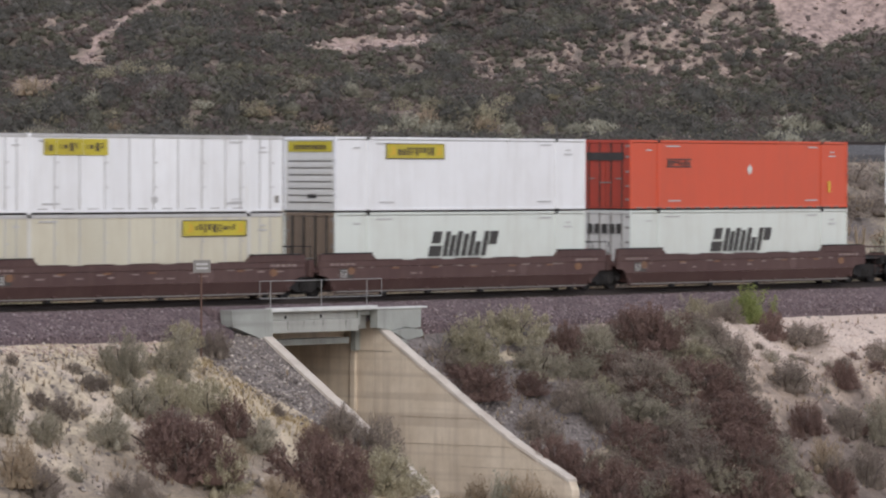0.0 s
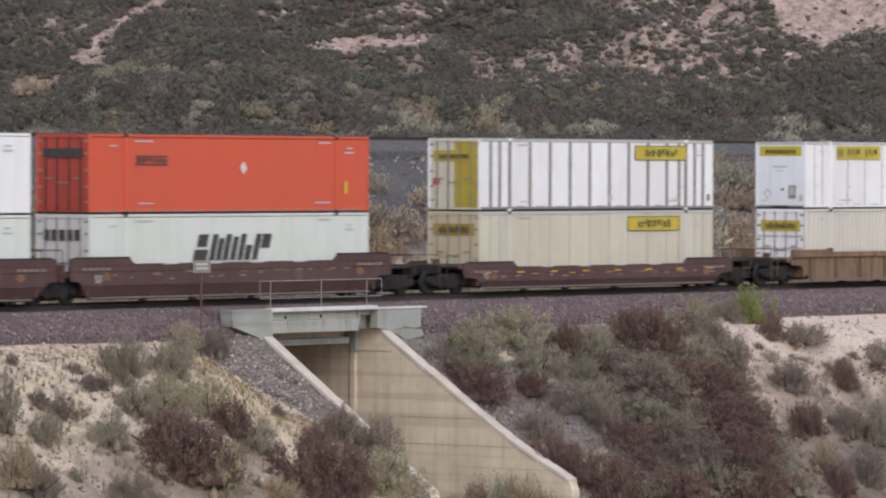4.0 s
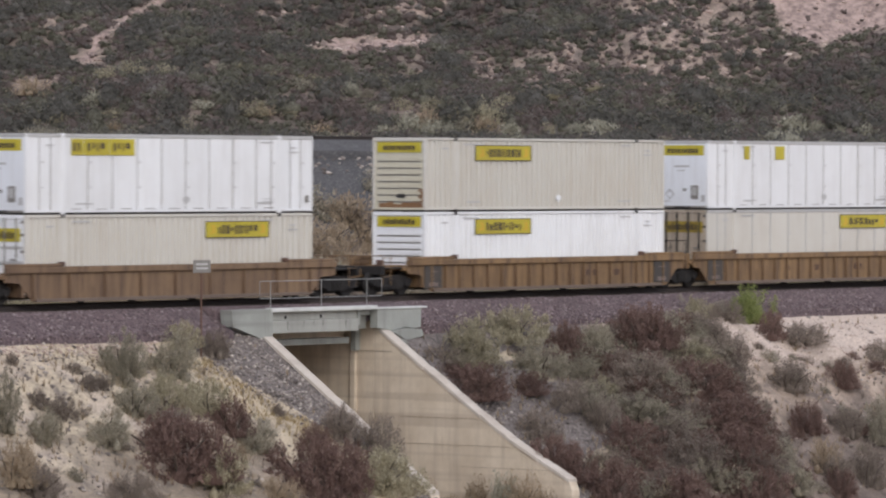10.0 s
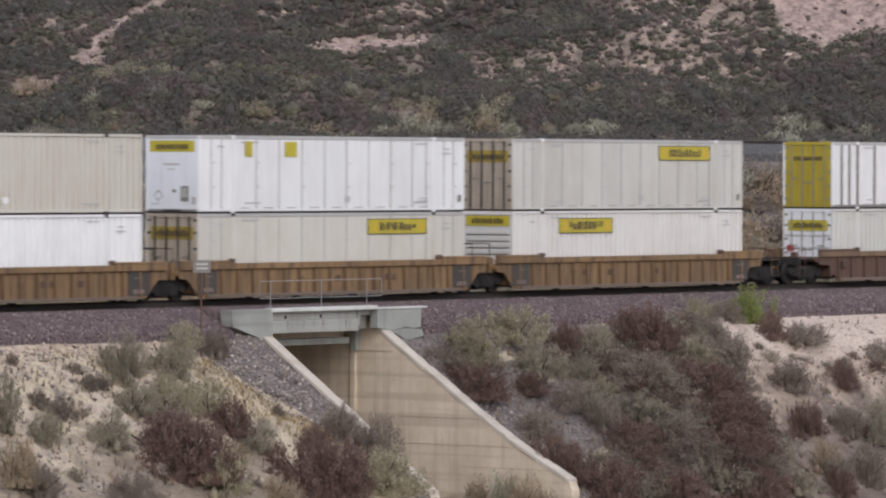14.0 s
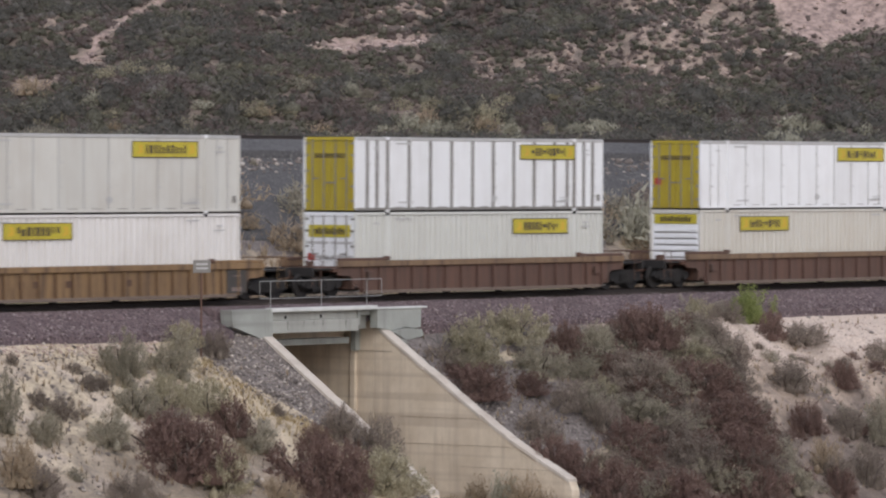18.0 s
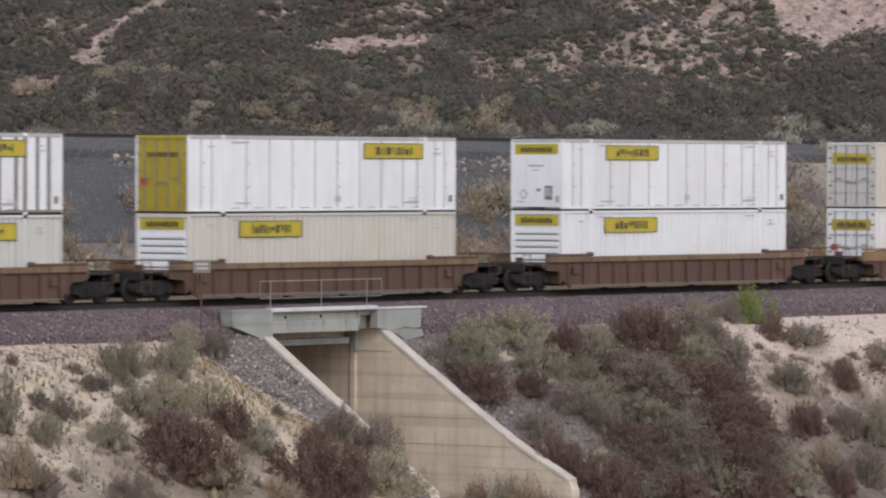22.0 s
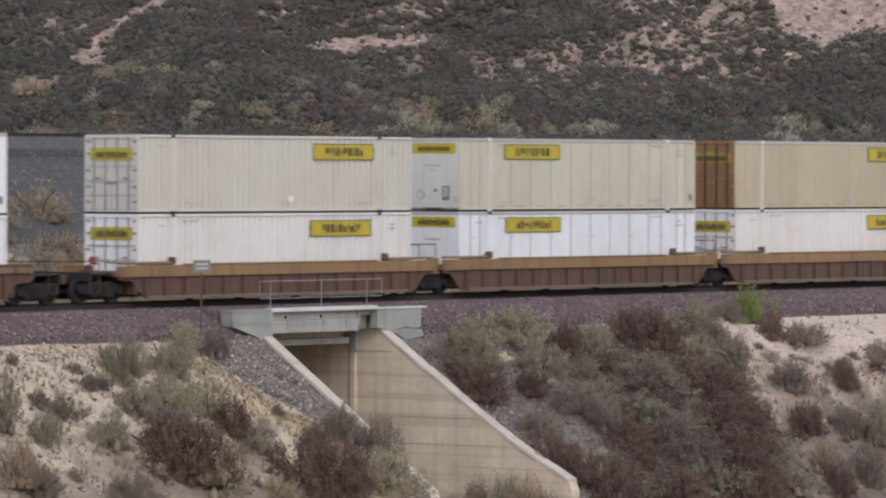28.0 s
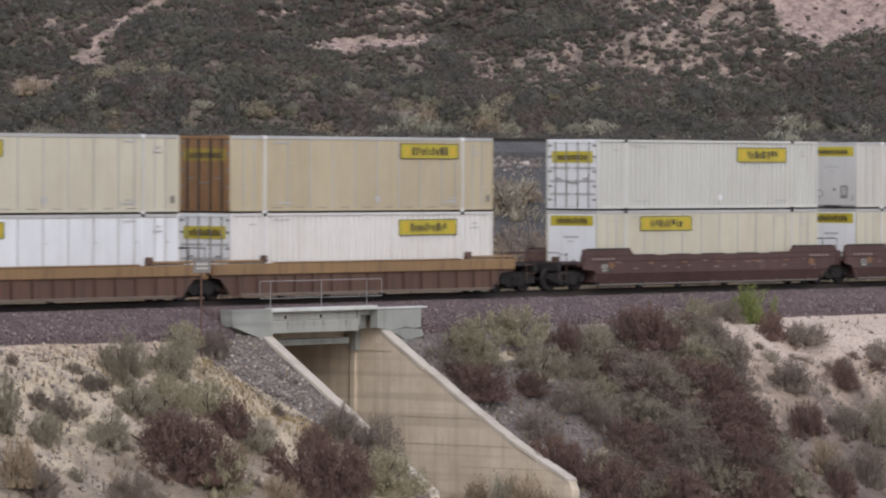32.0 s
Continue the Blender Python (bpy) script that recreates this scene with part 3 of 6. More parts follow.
    return tagged(ob, "dry pale sandy soil and gravel hillsides with washed-out gullies", "ground", kind="structure")


def build_bed(name, segments, y_mid, top, material, label):
    """Ballast bed: flat top and sloping shoulders, lumpy on its surface."""
    bm = bmesh.new()
    for x0, x1, dx, half, toe, low in segments:
        xs = np.append(np.arange(x0, x1, dx), x1)
        ys = [-toe, -toe + 0.02] + list(np.linspace(-toe + 0.25, -half, 6)) + list(np.linspace(-half, half, 7))[1:-1] + list(np.linspace(half, toe - 0.25, 6)) + [toe - 0.02, toe]
        grid = []
        for x in xs:
            row = []
            for y in ys:
                t = max(0.0, (abs(y) - half) / max(toe - half, 0.01))
                z = top + (low - top) * t + (0.035 * noise.noise((x * 2.1, y * 2.1, 0.0)) if t < 0.99 else 0)
                if abs(abs(y) - toe) < 0.001:
                    z = low - 0.5
                row.append(bm.verts.new((x, y + y_mid, z)))
            grid.append(row)
        for a, b in zip(grid, grid[1:]):
            for k in range(len(ys) - 1):
                bm.faces.new((a[k], b[k], b[k + 1], a[k + 1]))
        for row, flip in ((grid[0], False), (grid[-1], True)):
            bm.faces.new(row[::-1] if flip else row)
    for f in bm.faces:
        f.smooth = True
    return tagged(part(name, bm, material), label, "ballast", kind="structure")


def build_track(y_mid, z_top, x0, x1, ties, label):
    track = tagged(new("railroad_track"), label, "railroad track", kind="structure")
    track.location = (0, y_mid, z_top)
    sec = [(-0.075, -0.185), (0.075, -0.185), (0.075, -0.165), (0.014, -0.145), (0.012, -0.045), (0.037, -0.03), (0.037, -0.004), (0.028, 0), (-0.028, 0), (-0.037, -0.004), (-0.037, -0.03), (-0.012, -0.045), (-0.014, -0.145), (-0.075, -0.165)]
    for side in (-0.755, 0.755):
        part("rail", extrude_x(bmesh.new(), [(y + side, z) for y, z in sec], x0, x1), "railrust", track, "dark rusty steel rail with worn running head")
    if ties:
        me = bpy.data.meshes.new("tie")
        bm = a_box(-0.115, 0.115, -1.3, 1.3, -0.36, -0.175, bevel=0.012)
        bm.to_mesh(me)
        bm.free()
        for k in range(ties):
            share("tie", me, "timber", track, at=(-36 + 0.53 * k, 0, 0))
    return track


def build_bridge():
    """Short concrete slab bridge: deck, fascia, bearing beam, end blocks, abutments, wing walls."""
    b = tagged(new("railroad_bridge"), "small weathered concrete railroad bridge over a drainage channel", "bridge", kind="structure")
    part("deck_curb", a_box(-3.36, 2.92, -3.50, -3.12, -0.40, -0.25, bevel=0.02), "curb", b, "pale concrete curb along the deck")
    part("deck_slab", a_box(-3.3, 3.3, -3.12, 3.3, -0.62, -0.40, bevel=0.02), "palecon", b)
    part("fascia_recess", a_box(-3.26, 1.96, -3.24, -2.95, -0.72, -0.404, bevel=0.012), "fascia", b, "recessed concrete band below the curb")
    part("fascia_beam", a_box(-3.26, 1.92, -3.36, -2.9, -1.19, -0.724, bevel=0.02), "fascia", b, "pale grey concrete edge beam with drain holes")
    part("fascia_end", a_box(1.965, 2.10, -3.30, -2.9, -0.98, -0.404, bevel=0.02), "palecon", b, "upright end of the edge beam")
    for x in (-2.30, -0.22):
        part("drain_hole", a_rod((x, -3.26, -0.60), (x, -3.22, -0.60), 0.06, 10), "iron", b, "dark round drain hole")
    for x, w, z0 in ((-2.30, 0.05, -1.10), (-0.22, 0.035, -1.0), (-1.35, 0.03, -1.05), (1.15, 0.05, -1.14), (-0.75, 0.02, -0.92)):
        part("rain_stain", a_prism([(x - w, -0.75), (x + w, -0.75), (x + w * 0.5, (z0 - 0.75) / 2), (x + w * 0.2, z0), (x - w * 0.4, z0 + 0.06), (x - w * 0.8, -0.86)], -3.366, -3.361), "drip_shade", b, "dark rain stain below a drain hole")
    # the notch's shadow is put into this cheek's dark concrete colour
    part("deck_end_cheek", a_box(2.12, 2.90, -2.95, -2.60, -1.15, -0.63, bevel=0.02), "drip_shade", b, "concrete cheek coloured dark for the shadow in the notch beside the deck")
    part("bearing_beam", a_box(-3.1, 2.27, -2.62, -2.1, -1.69, -1.45, bevel=0.02), "palecon", b, "lower cross beam under the deck")
    for y in (-1.3, 0.4, 2.1):
        part("girder", a_box(-3.2, 3.2, y - 0.35, y + 0.35, -1.6, -0.62, bevel=0.02), "concrete", b)
    part("end_block", a_prism([(-5.65, -0.28), (-3.28, -0.27), (-3.28, -1.40), (-3.55, -1.46), (-4.4, -1.22), (-5.58, -0.88)], -3.45, -2.9), "palecon", b, "pale concrete end block with a chipped lower edge")
    part("block_cap", a_box(2.93, 5.98, -3.49, -3.05, -0.40, -0.33, bevel=0.015), "curb", b, "thin pale cap along the end block")
    part("end_block", a_prism([(2.94, -0.403), (5.64, -0.403), (5.62, -1.12), (5.2, -1.16), (4.6, -1.10), (3.9, -1.22), (2.94, -1.10)], -3.45, -3.10), "palecon", b, "pale concrete end block with a chipped lower edge")
    part("fallen_chunk", a_prism([(3.72, -1.26), (4.5, -1.14), (5.5, -1.20), (5.62, -1.46), (5.1, -1.52), (4.6, -1.62)], -3.60, -3.3), "palecon", b, "broken slab of concrete")
    part("fallen_chunk", a_prism([(3.95, -1.50), (4.5, -1.66), (4.55, -1.80), (4.3, -1.76)], -3.75, -3.55), "palecon", b, "broken slab of concrete")
    # abutments under the deck and the sloping wing walls with their settled copings
    crest_east = ((-3.02, -1.06), (-5.41, -2.65), (-8.08, -4.38), (-9.40, -5.19), (-10.75, -5.90), (-12.2, -6.62))
    crest_west = ((-3.02, -1.12), (-6.56, -3.56), (-9.18, -5.40), (-11.2, -6.84))
    for x0, x1, crest in ((3.28, 3.75, crest_east), (-3.75, -3.28, crest_west)):
        part("abutment_wall", a_box(x0, x1, -3.0, 3.31, -8.4, -0.63, bevel=0.01), "concrete", b, "brown-stained concrete abutment wall")
        end = crest[-1]
        pts = [(-3.02, -8.9)] + list(crest) + [(end[0] - 0.12, end[1] - 0.3), (end[0] - 0.12, -8.9)]
        part("wing_wall", extrude_x(bmesh.new(), pts, x0, x1), "concrete", b, "tall concrete wing wall with horizontal pour joints and stains")
        # coping in cast lengths, slightly out of line, chipped where they meet
        for k, ((ya, za), (yb, zb)) in enumerate(zip(crest, crest[1:])):
            o, n = 0.012 * ((k * 7) % 3 - 1), 5
            m = bmesh.new()
            r = random.Random(k)
            line = []
            for q in range(n + 1):
                t = q / n
                yy = ya + (yb - ya) * t + (-0.015 if q == 0 else 0.015 if q == n else 0)
                line.append((yy, za + (zb - za) * t, 0.12 + r.uniform(-0.014, 0.014)))
            w0, w1 = (3.25, 3.80) if x0 > 0 else (-3.80, -3.25)
            rings = []
            for yy, zz, h in line:
                c0, c1 = r.uniform(0, 0.02), r.uniform(0, 0.02)
                rings.append([m.verts.new(v) for v in ((w0 + o, yy, zz), (w0 + o + c0, yy, zz + h), (w1 + o - c1, yy, zz + h), (w1 + o, yy, zz))])
            for a, c in zip(rings, rings[1:]):
                for q in range(4):
                    m.faces.new((a[q], a[(q + 1) % 4], c[(q + 1) % 4], c[q]))
            m.faces.new(rings[0])
            m.faces.new(rings[-1][::-1])
            bmesh.ops.recalc_face_normals(m, faces=m.faces[:])
            part("coping", m, "coping", b, "sun-bleached sloping concrete coping")
    # pour joints: thin fins of mortar on the visible wing wall
    for y0, y1, z in ((-8.0, -4.3, -4.42), (-9.7, -4.6, -5.42), (-11.3, -7.2, -6.22)):
        part("pour_joint", a_box(3.266, 3.29, y0, y1, z - 0.006, z + 0.006), "joint", b, "dark horizontal pour joint")
    part("seat_ledge", a_box(3.262, 3.29, -3.9, -2.36, -2.01, -1.98), "joint", b, "dark horizontal pour joint")
    # behind the deck: roof, sides and end wall added unseen to block daylight
    for x0, x1 in ((3.28, 3.75), (-3.75, -3.28)):
        part("culvert_wall", a_box(x0, x1, 3.312, 13.41, -8.4, -1.56, bevel=0.01), "concrete", b, "concrete side wall added deep in the culvert to keep light out")
    part("rear_roof_slab", a_box(-3.7, 3.7, 3.32, 14.2, -1.55, -1.12, bevel=0.02), "concrete", b, "unseen roof slab added behind the deck to keep light out of the culvert")
    part("rear_wall", a_box(-3.7, 3.7, 13.42, 13.9, -8.4, -1.56, bevel=0.02), "concrete", b, "unseen end wall added deep in the culvert to keep light out")
    part("corner_pilaster", a_box(3.13, 3.285, -2.22, -1.96, -8.4, -2.0, bevel=0.03), "concrete", b, "paler concrete pilaster beside the opening")
    part("bearing_seat", a_box(3.0, 3.285, -2.36, -2.10, -1.99, -1.20, bevel=0.02), "palecon", b, "pale concrete bearing seat")
    return b


def build_railing():
    r = tagged(new("bridge_railing"), "thin galvanised pipe railing on the concrete bridge edge", "railing")
    r.location = (-0.20, -3.27, -0.25)
    for x in (-3.0, -0.02, 2.72):
        part("post", a_rod((x, 0, -0.02), (x, 0, 1.0), 0.014), "galv", r)
    for z, e in ((1.0, 3.62), (0.36, 3.62)):
        part("rail", a_rod((-e, 0, z), (e, 0, z), 0.014), "galv", r)
    for x in (-3.62, 3.62):
        part("end_bar", a_rod((x, 0, 0.36), (x, 0, 1.0), 0.011), "galv", r)
    for x in (-3.0, -0.02, 2.72):
        part("foot_plate", a_box(x - 0.07, x + 0.07, -0.07, 0.07, 0.0, 0.02, bevel=0.004), "galv", r)
    return r


def build_sign():
    s = tagged(new("track_sign"), "small faded grey square sign on a rusty steel post", "sign")
    s.location = (-8.25, -4.2, float(ground_height(-8.25, -4.2)))
    h = 1.60 - s.location.z
    part("post", a_box(-0.03, 0.03, -0.015, 0.03, -0.3, h - 0.02, bevel=0.006), "russet", s, "thin rusty steel post")
    p = part("plate", a_box(-0.36, 0.36, -0.035, -0.018, h - 0.46, h, bevel=0.006), "slate", s, "faded grey sign plate, turned towards the tracks")
    p.rotation_euler = (0, 0, radians(-20))
    for k in range(2):
        q = part("writing_bar", a_box(-0.24, 0.24, -0.041, -0.036, h - 0.18 - 0.15 * k, h - 0.11 - 0.15 * k), "palegrey", p, "unreadable grey writing")
    return s


def rock_shape(seed, n=1):
    """Angular low stone: a squashed, jittered icosahedron."""
    r = np.random.RandomState(seed)
    g = (1 + 5 ** 0.5) / 2
    v = np.array([(-1, g, 0), (1, g, 0), (-1, -g, 0), (1, -g, 0), (0, -1, g), (0, 1, g), (0, -1, -g), (0, 1, -g), (g, 0, -1), (g, 0, 1), (-g, 0, -1), (-g, 0, 1)]) / 1.9
    f = np.array([(0, 11, 5), (0, 5, 1), (0, 1, 7), (0, 7, 10), (0, 10, 11), (1, 5, 9), (5, 11, 4), (11, 10, 2), (10, 7, 6), (7, 1, 8), (3, 9, 4), (3, 4, 2), (3, 2, 6), (3, 6, 8), (3, 8, 9), (4, 9, 5), (2, 4, 11), (6, 2, 10), (8, 6, 7), (9, 8, 1)])
    return v * r.uniform(0.65, 1.2, (12, 1)) * np.array([1.0, 0.85, 0.6]), f


def scatter(name, templates, x, y, z, size, label, category, material, seed, tall=1.0):
    """Many small pieces joined into one mesh of kind stuff."""
    r = np.random.RandomState(seed)
    pick = r.randint(0, len(templates), len(x))
    turn = r.uniform(0, 2 * np.pi, len(x))
    vs, fs, base = [], [], 0
    sides = templates[0][1].shape[1]
    for k, (tv, tf) in enumerate(templates):
        sel = np.where(pick == k)[0]
        if not len(sel):
            continue
        c, s = np.cos(turn[sel])[:, None], np.sin(turn[sel])[:, None]
        sz = size[sel][:, None]
        px = (tv[None, :, 0] * c - tv[None, :, 1] * s) * sz + x[sel][:, None]
        py = (tv[None, :, 0] * s + tv[None, :, 1] * c) * sz + y[sel][:, None]
        pz = tv[None, :, 2] * sz * tall + z[sel][:, None]
        vs.append(np.stack([px, py, pz], -1).reshape(-1, 3))
        fs.append((tf[None] + base + (np.arange(len(sel)) * len(tv))[:, None, None]).reshape(-1, sides))
        base += len(sel) * len(tv)
    me = array_mesh(name, np.concatenate(vs), np.concatenate(fs), sides)
    return tagged(share(name, me, material), label, category, kind="stuff")


def build_stones():
    r = np.random.RandomState(7)
    shapes = [rock_shape(k) for k in range(6)]
    # crushed rock on the slope west of the culvert and beside the east wall
    n = 5200
    y = -3.1 - r.beta(1.0, 1.4, n) * 10
    x = -3.85 - r.rand(n) * np.clip(4.5 - 0.6 * (-y - 4.2), 0.8, 5.0)
    n2 = 1700
    y = np.append(y, -5.5 - r.rand(n2) * 8)
    x = np.append(x, 3.9 + r.beta(1, 2, n2) * 5)
    scatter("crushed_rock", shapes, x, y, ground_height(x, y), r.gamma(3.0, 0.010, len(x)) + 0.018, "grey crushed rock covering the embankment slope", "gravel", "stones", 1)
    # loose stones over the soil slopes
    n = 2600
    x, y = r.uniform(-31, -8, n), -3.3 - r.beta(1.1, 1.8, n) * 9
    scatter("slope_rocks", shapes, x, y, ground_height(x, y) - 0.01, r.gamma(1.5, 0.019, n) + 0.015, "grey-brown rocks and rubble on the western slope", "rocks", "stones", 12)
    n = 4200
    x, y = r.uniform(-31, 46, n), -3.2 - r.beta(1.1, 1.6, n) * 13
    keep = (np.abs(x) > 3.9) & ((x < 15) | (y < -8) | (r.rand(n) < 0.25))
    x, y = x[keep], y[keep]
    scatter("loose_stones", shapes, x, y, ground_height(x, y), r.gamma(2.2, 0.02, len(x)) + 0.02, "scattered pale stones on the dry slope", "stones", "stones", 2)
    # pale washed stones along the toe of the ballast
    n = 700
    x, y = r.uniform(-31, -9.5, n), -3.75 + r.normal(0, 0.16, n)
    scatter("toe_stones", shapes, x, y, ground_height(x, y), r.gamma(2.5, 0.016, n) + 0.025, "pale washed stones along the toe of the ballast", "stones", "rock", 13)
    n = 1500
    x, y = r.uniform(14, 36, n), -4.2 - r.rand(n) * 8
    scatter("bench_stones", shapes, x, y, ground_height(x, y), r.gamma(2.0, 0.018, n) + 0.018, "pinkish stones and clods on the bare bench", "stones", "rock", 14)
    # ballast stones along the near shoulder
    n = 5500
    x = r.uniform(-34, 48, n)
    y = -1.7 - r.rand(n) * 1.9
    keep = (x < -5.6) | (x > 5.9)
    x, y = x[keep], y[keep]
    z = np.interp(-y, [1.7, 3.4, 3.8], [-0.2, -1.0, -1.2])
    scatter("ballast_stones", shapes, x, y, z, r.gamma(4.0, 0.009, len(x)) + 0.012, "loose purple-brown track ballast stones", "ballast", "ballaststone", 3)
    # riprap on the upper embankment behind
    n = 5200
    x, y = r.uniform(-20, 110, n), 26.95 - 2.1 * r.beta(1.0, 1.8, n)
    keep = wave(x, 0 * x, 17, 44, 3) + r.normal(0, 0.25, n) > 0.1
    x, y = x[keep], y[keep]
    scatter("riprap", shapes, x, y, 5.82 - 4.02 * (27.2 - y) / 7.4, r.gamma(3.0, 0.03, len(x)) + 0.03, "pale riprap rocks on the upper embankment", "rocks", "stones", 4)


MAT["curb"] = concrete("bleached_curb_concrete", (0.62, 0.63, 0.61), (0.40, 0.40, 0.38), (0.52, 0.53, 0.51))
MAT["fascia"] = concrete("light_grey_beam_concrete", (0.37, 0.375, 0.348), (0.20, 0.20, 0.18), (0.315, 0.32, 0.293))
# dark concrete for real rain stains and for the painted shadow in the notch
MAT["drip_shade"] = concrete("rain_stain_and_shade_concrete", (0.19, 0.19, 0.172), (0.11, 0.11, 0.10), (0.25, 0.255, 0.235))
MAT["ballaststone"] = island_stone("ballast_stone", (0.085, 0.06, 0.064), (0.17, 0.125, 0.13), (0.36, 0.31, 0.305))

build_ground()
build_bed("ballast_bed", [(-420, -40, 8, 1.75, 3.45, -1.05), (-40, -5.5, 0.5, 1.75, 3.45, -1.05), (-5.5, 5.85, 0.5, 2.2, 2.88, -0.35), (5.85, 56, 0.5, 1.75, 3.45, -1.05), (56, 800, 8, 1.75, 3.45, -1.05)],
          0.0, -0.2, "ballast", "purple-brown crushed stone ballast under the track")
build_track(0.0, 0.0, -420, 800, 165, "single railroad track with steel rails on dark timber ties")
build_bed("upper_ballast_bed", [(-420, 800, 6, 1.7, 3.6, 5.70)], 30.0, 6.25, "ballast_grey", "grey ballast of the upper track behind")
build_bed("upper_embankment_face", [(-420, 62, 3, 2.8, 10.2, 1.80)], 30.0, 5.82, "ballast_grey", "dark grey gravel face of the upper embankment")
build_track(30.0, 6.43, -420, 800, 0, "second railroad track on the higher embankment behind")
build_bridge()
build_railing()
build_sign()
build_stones()


# ---- the train: stacked containers in well cars ----
LONG, HIGH, HALF = 16.154, 2.896, 1.295
SHIFT = [0.0, -8.37, -16.73, -25.08, -33.44, -41.78, -50.11, -58.41, -66.70, -74.94, -83.18, -91.41, -99.63, -107.85, -116.10, -124.36, -132.63,
         -140.91, -149.19, -157.46, -165.70, -173.94, -182.15, -190.33, -198.48, -206.66, -214.87, -223.12, -231.39, -239.68, -247.96, -256.24, -264.52]
MOVING, ROLLING = [], []


def lettering(parent, x0, x1, y, z0, z1, count, material, slant=0.0, name="lettering_bar", seed=1, gap=0.09):
    """A brand mark as plain bars of uneven width and height."""
    r = random.Random(seed)
    wide = [r.uniform(0.6, 1.4) for _ in range(count)]
    unit = (x1 - x0) / sum(wide)
    x, h = x0, z1 - z0
    for k, w in enumerate(wide):
        a, b = x + 0.05 * unit, x + w * unit - gap * unit
        lo, hi = z0 + h * r.choice((0.0, 0.0, 0.0, 0.3)), z1 - h * r.choice((0.0, 0.0, 0.0, 0.25))
        s = slant
        part(name, a_prism([(a + s * (lo - z0), lo), (b + s * (lo - z0), lo), (b + s * (hi - z0), hi), (a + s * (hi - z0), hi)], y - 0.004, y), material, parent)
        x += w * unit


def big_mark(c, x0, x1, y, z0, z1):
    """A large slanted brand mark: thick bars with short cross strokes, in plain shapes."""
    h, s = z1 - z0, 0.30
    def stroke(a, b, lo, hi):
        lo, hi = z0 + lo * h, z0 + hi * h
        part("lettering_bar", a_prism([(a + s * (lo - z0), lo), (b + s * (lo - z0), lo), (b + s * (hi - z0), hi), (a + s * (hi - z0), hi)], y - 0.004, y), "ink", c)
    w = x1 - x0
    for a, b, lo, hi in ((0.00, 0.18, 0.0, 0.42), (0.02, 0.15, 0.52, 1.0), (0.21, 0.28, 0.0, 1.0), (0.30, 0.37, 0.0, 0.85), (0.39, 0.46, 0.0, 1.0),
                         (0.49, 0.56, 0.0, 0.9), (0.59, 0.66, 0.0, 1.0), (0.68, 0.76, 0.0, 0.58), (0.79, 0.86, 0.0, 1.0), (0.88, 1.0, 0.46, 1.0)):
        stroke(x0 + a * w, x0 + b * w, lo, hi)


def banner(c, x0, x1, y, z0, z1, seed=1, label="yellow brand banner with dark lettering bars"):
    p = part("banner", a_box(x0, x1, y - 0.008, y, z0, z1), "banner", c, label)
    w, h = x1 - x0, z1 - z0
    d = y - 0.010
    for e, g in ((0.0, 0.05), (0.95, 1.0)):
        part("border_line", a_box(x0, x1, d - 0.003, d + 0.003, z0 + e * h, z0 + g * h), "lettering", p)
    for e, g in ((0.0, 0.012), (0.988, 1.0)):
        part("border_line", a_box(x0 + e * w, x0 + g * w, d - 0.003, d + 0.003, z0 + 0.052 * h, z0 + 0.948 * h), "lettering", p)
    lettering(p, x0 + 0.20 * w, x0 + 0.83 * w, d, z0 + 0.24 * h, z0 + 0.76 * h, 10, "lettering", 0.0, seed=seed, gap=0.30)
    for a in (0.06, 0.84):
        part("scroll_mark", a_prism([(x0 + a * w, z0 + 0.2 * h), (x0 + (a + 0.1) * w, z0 + 0.3 * h), (x0 + (a + 0.09) * w, z0 + 0.75 * h), (x0 + (a + 0.03) * w, z0 + 0.8 * h), (x0 + (a + 0.05) * w, z0 + 0.5 * h)], d - 0.003, d), "reflect", p, "ochre scroll mark")
    return p


def end_banner(c, x, z0, z1, y0=-1.08, y1=1.08, seed=2, material="banner"):
    """A brand banner across the container's end."""
    p = part("end_banner", a_box(x - 0.008, x, y0, y1, z0, z1), material, c, "yellow brand banner on the end")
    n = 9
    for k in range(n):
        a = y0 + (y1 - y0) * (0.14 + 0.74 * k / n)
        b = a + (y1 - y0) * 0.060
        lo, hi = z0 + 0.22 * (z1 - z0), z0 + (0.66 + 0.12 * ((k * seed) % 2)) * (z1 - z0)
        part("lettering_bar", a_box(x - 0.014, x - 0.0085, a, b, lo, hi), "lettering", p)
    return p


def corrugated(x0, x1, y, z0, z1, pitch=0.335, deep=0.085, out=-1):
    """A vertically corrugated steel sheet."""
    m = bmesh.new()
    n = int(round((x1 - x0) / pitch))
    p = (x1 - x0) / n
    prof = []
    for k in range(n):
        a = x0 + k * p
        prof += [(a, 0), (a + 0.36 * p, 0), (a + 0.5 * p, 1), (a + 0.86 * p, 1)]
    prof.append((x1, 0))
    lo = [m.verts.new((x, y - out * deep * d, z0)) for x, d in prof]
    hi = [m.verts.new((x, y - out * deep * d, z1)) for x, d in prof]
    for k in range(len(prof) - 1):
        m.faces.new((lo[k], lo[k + 1], hi[k + 1], hi[k]) if out < 0 else (lo[k + 1], lo[k], hi[k], hi[k + 1]))
    return m


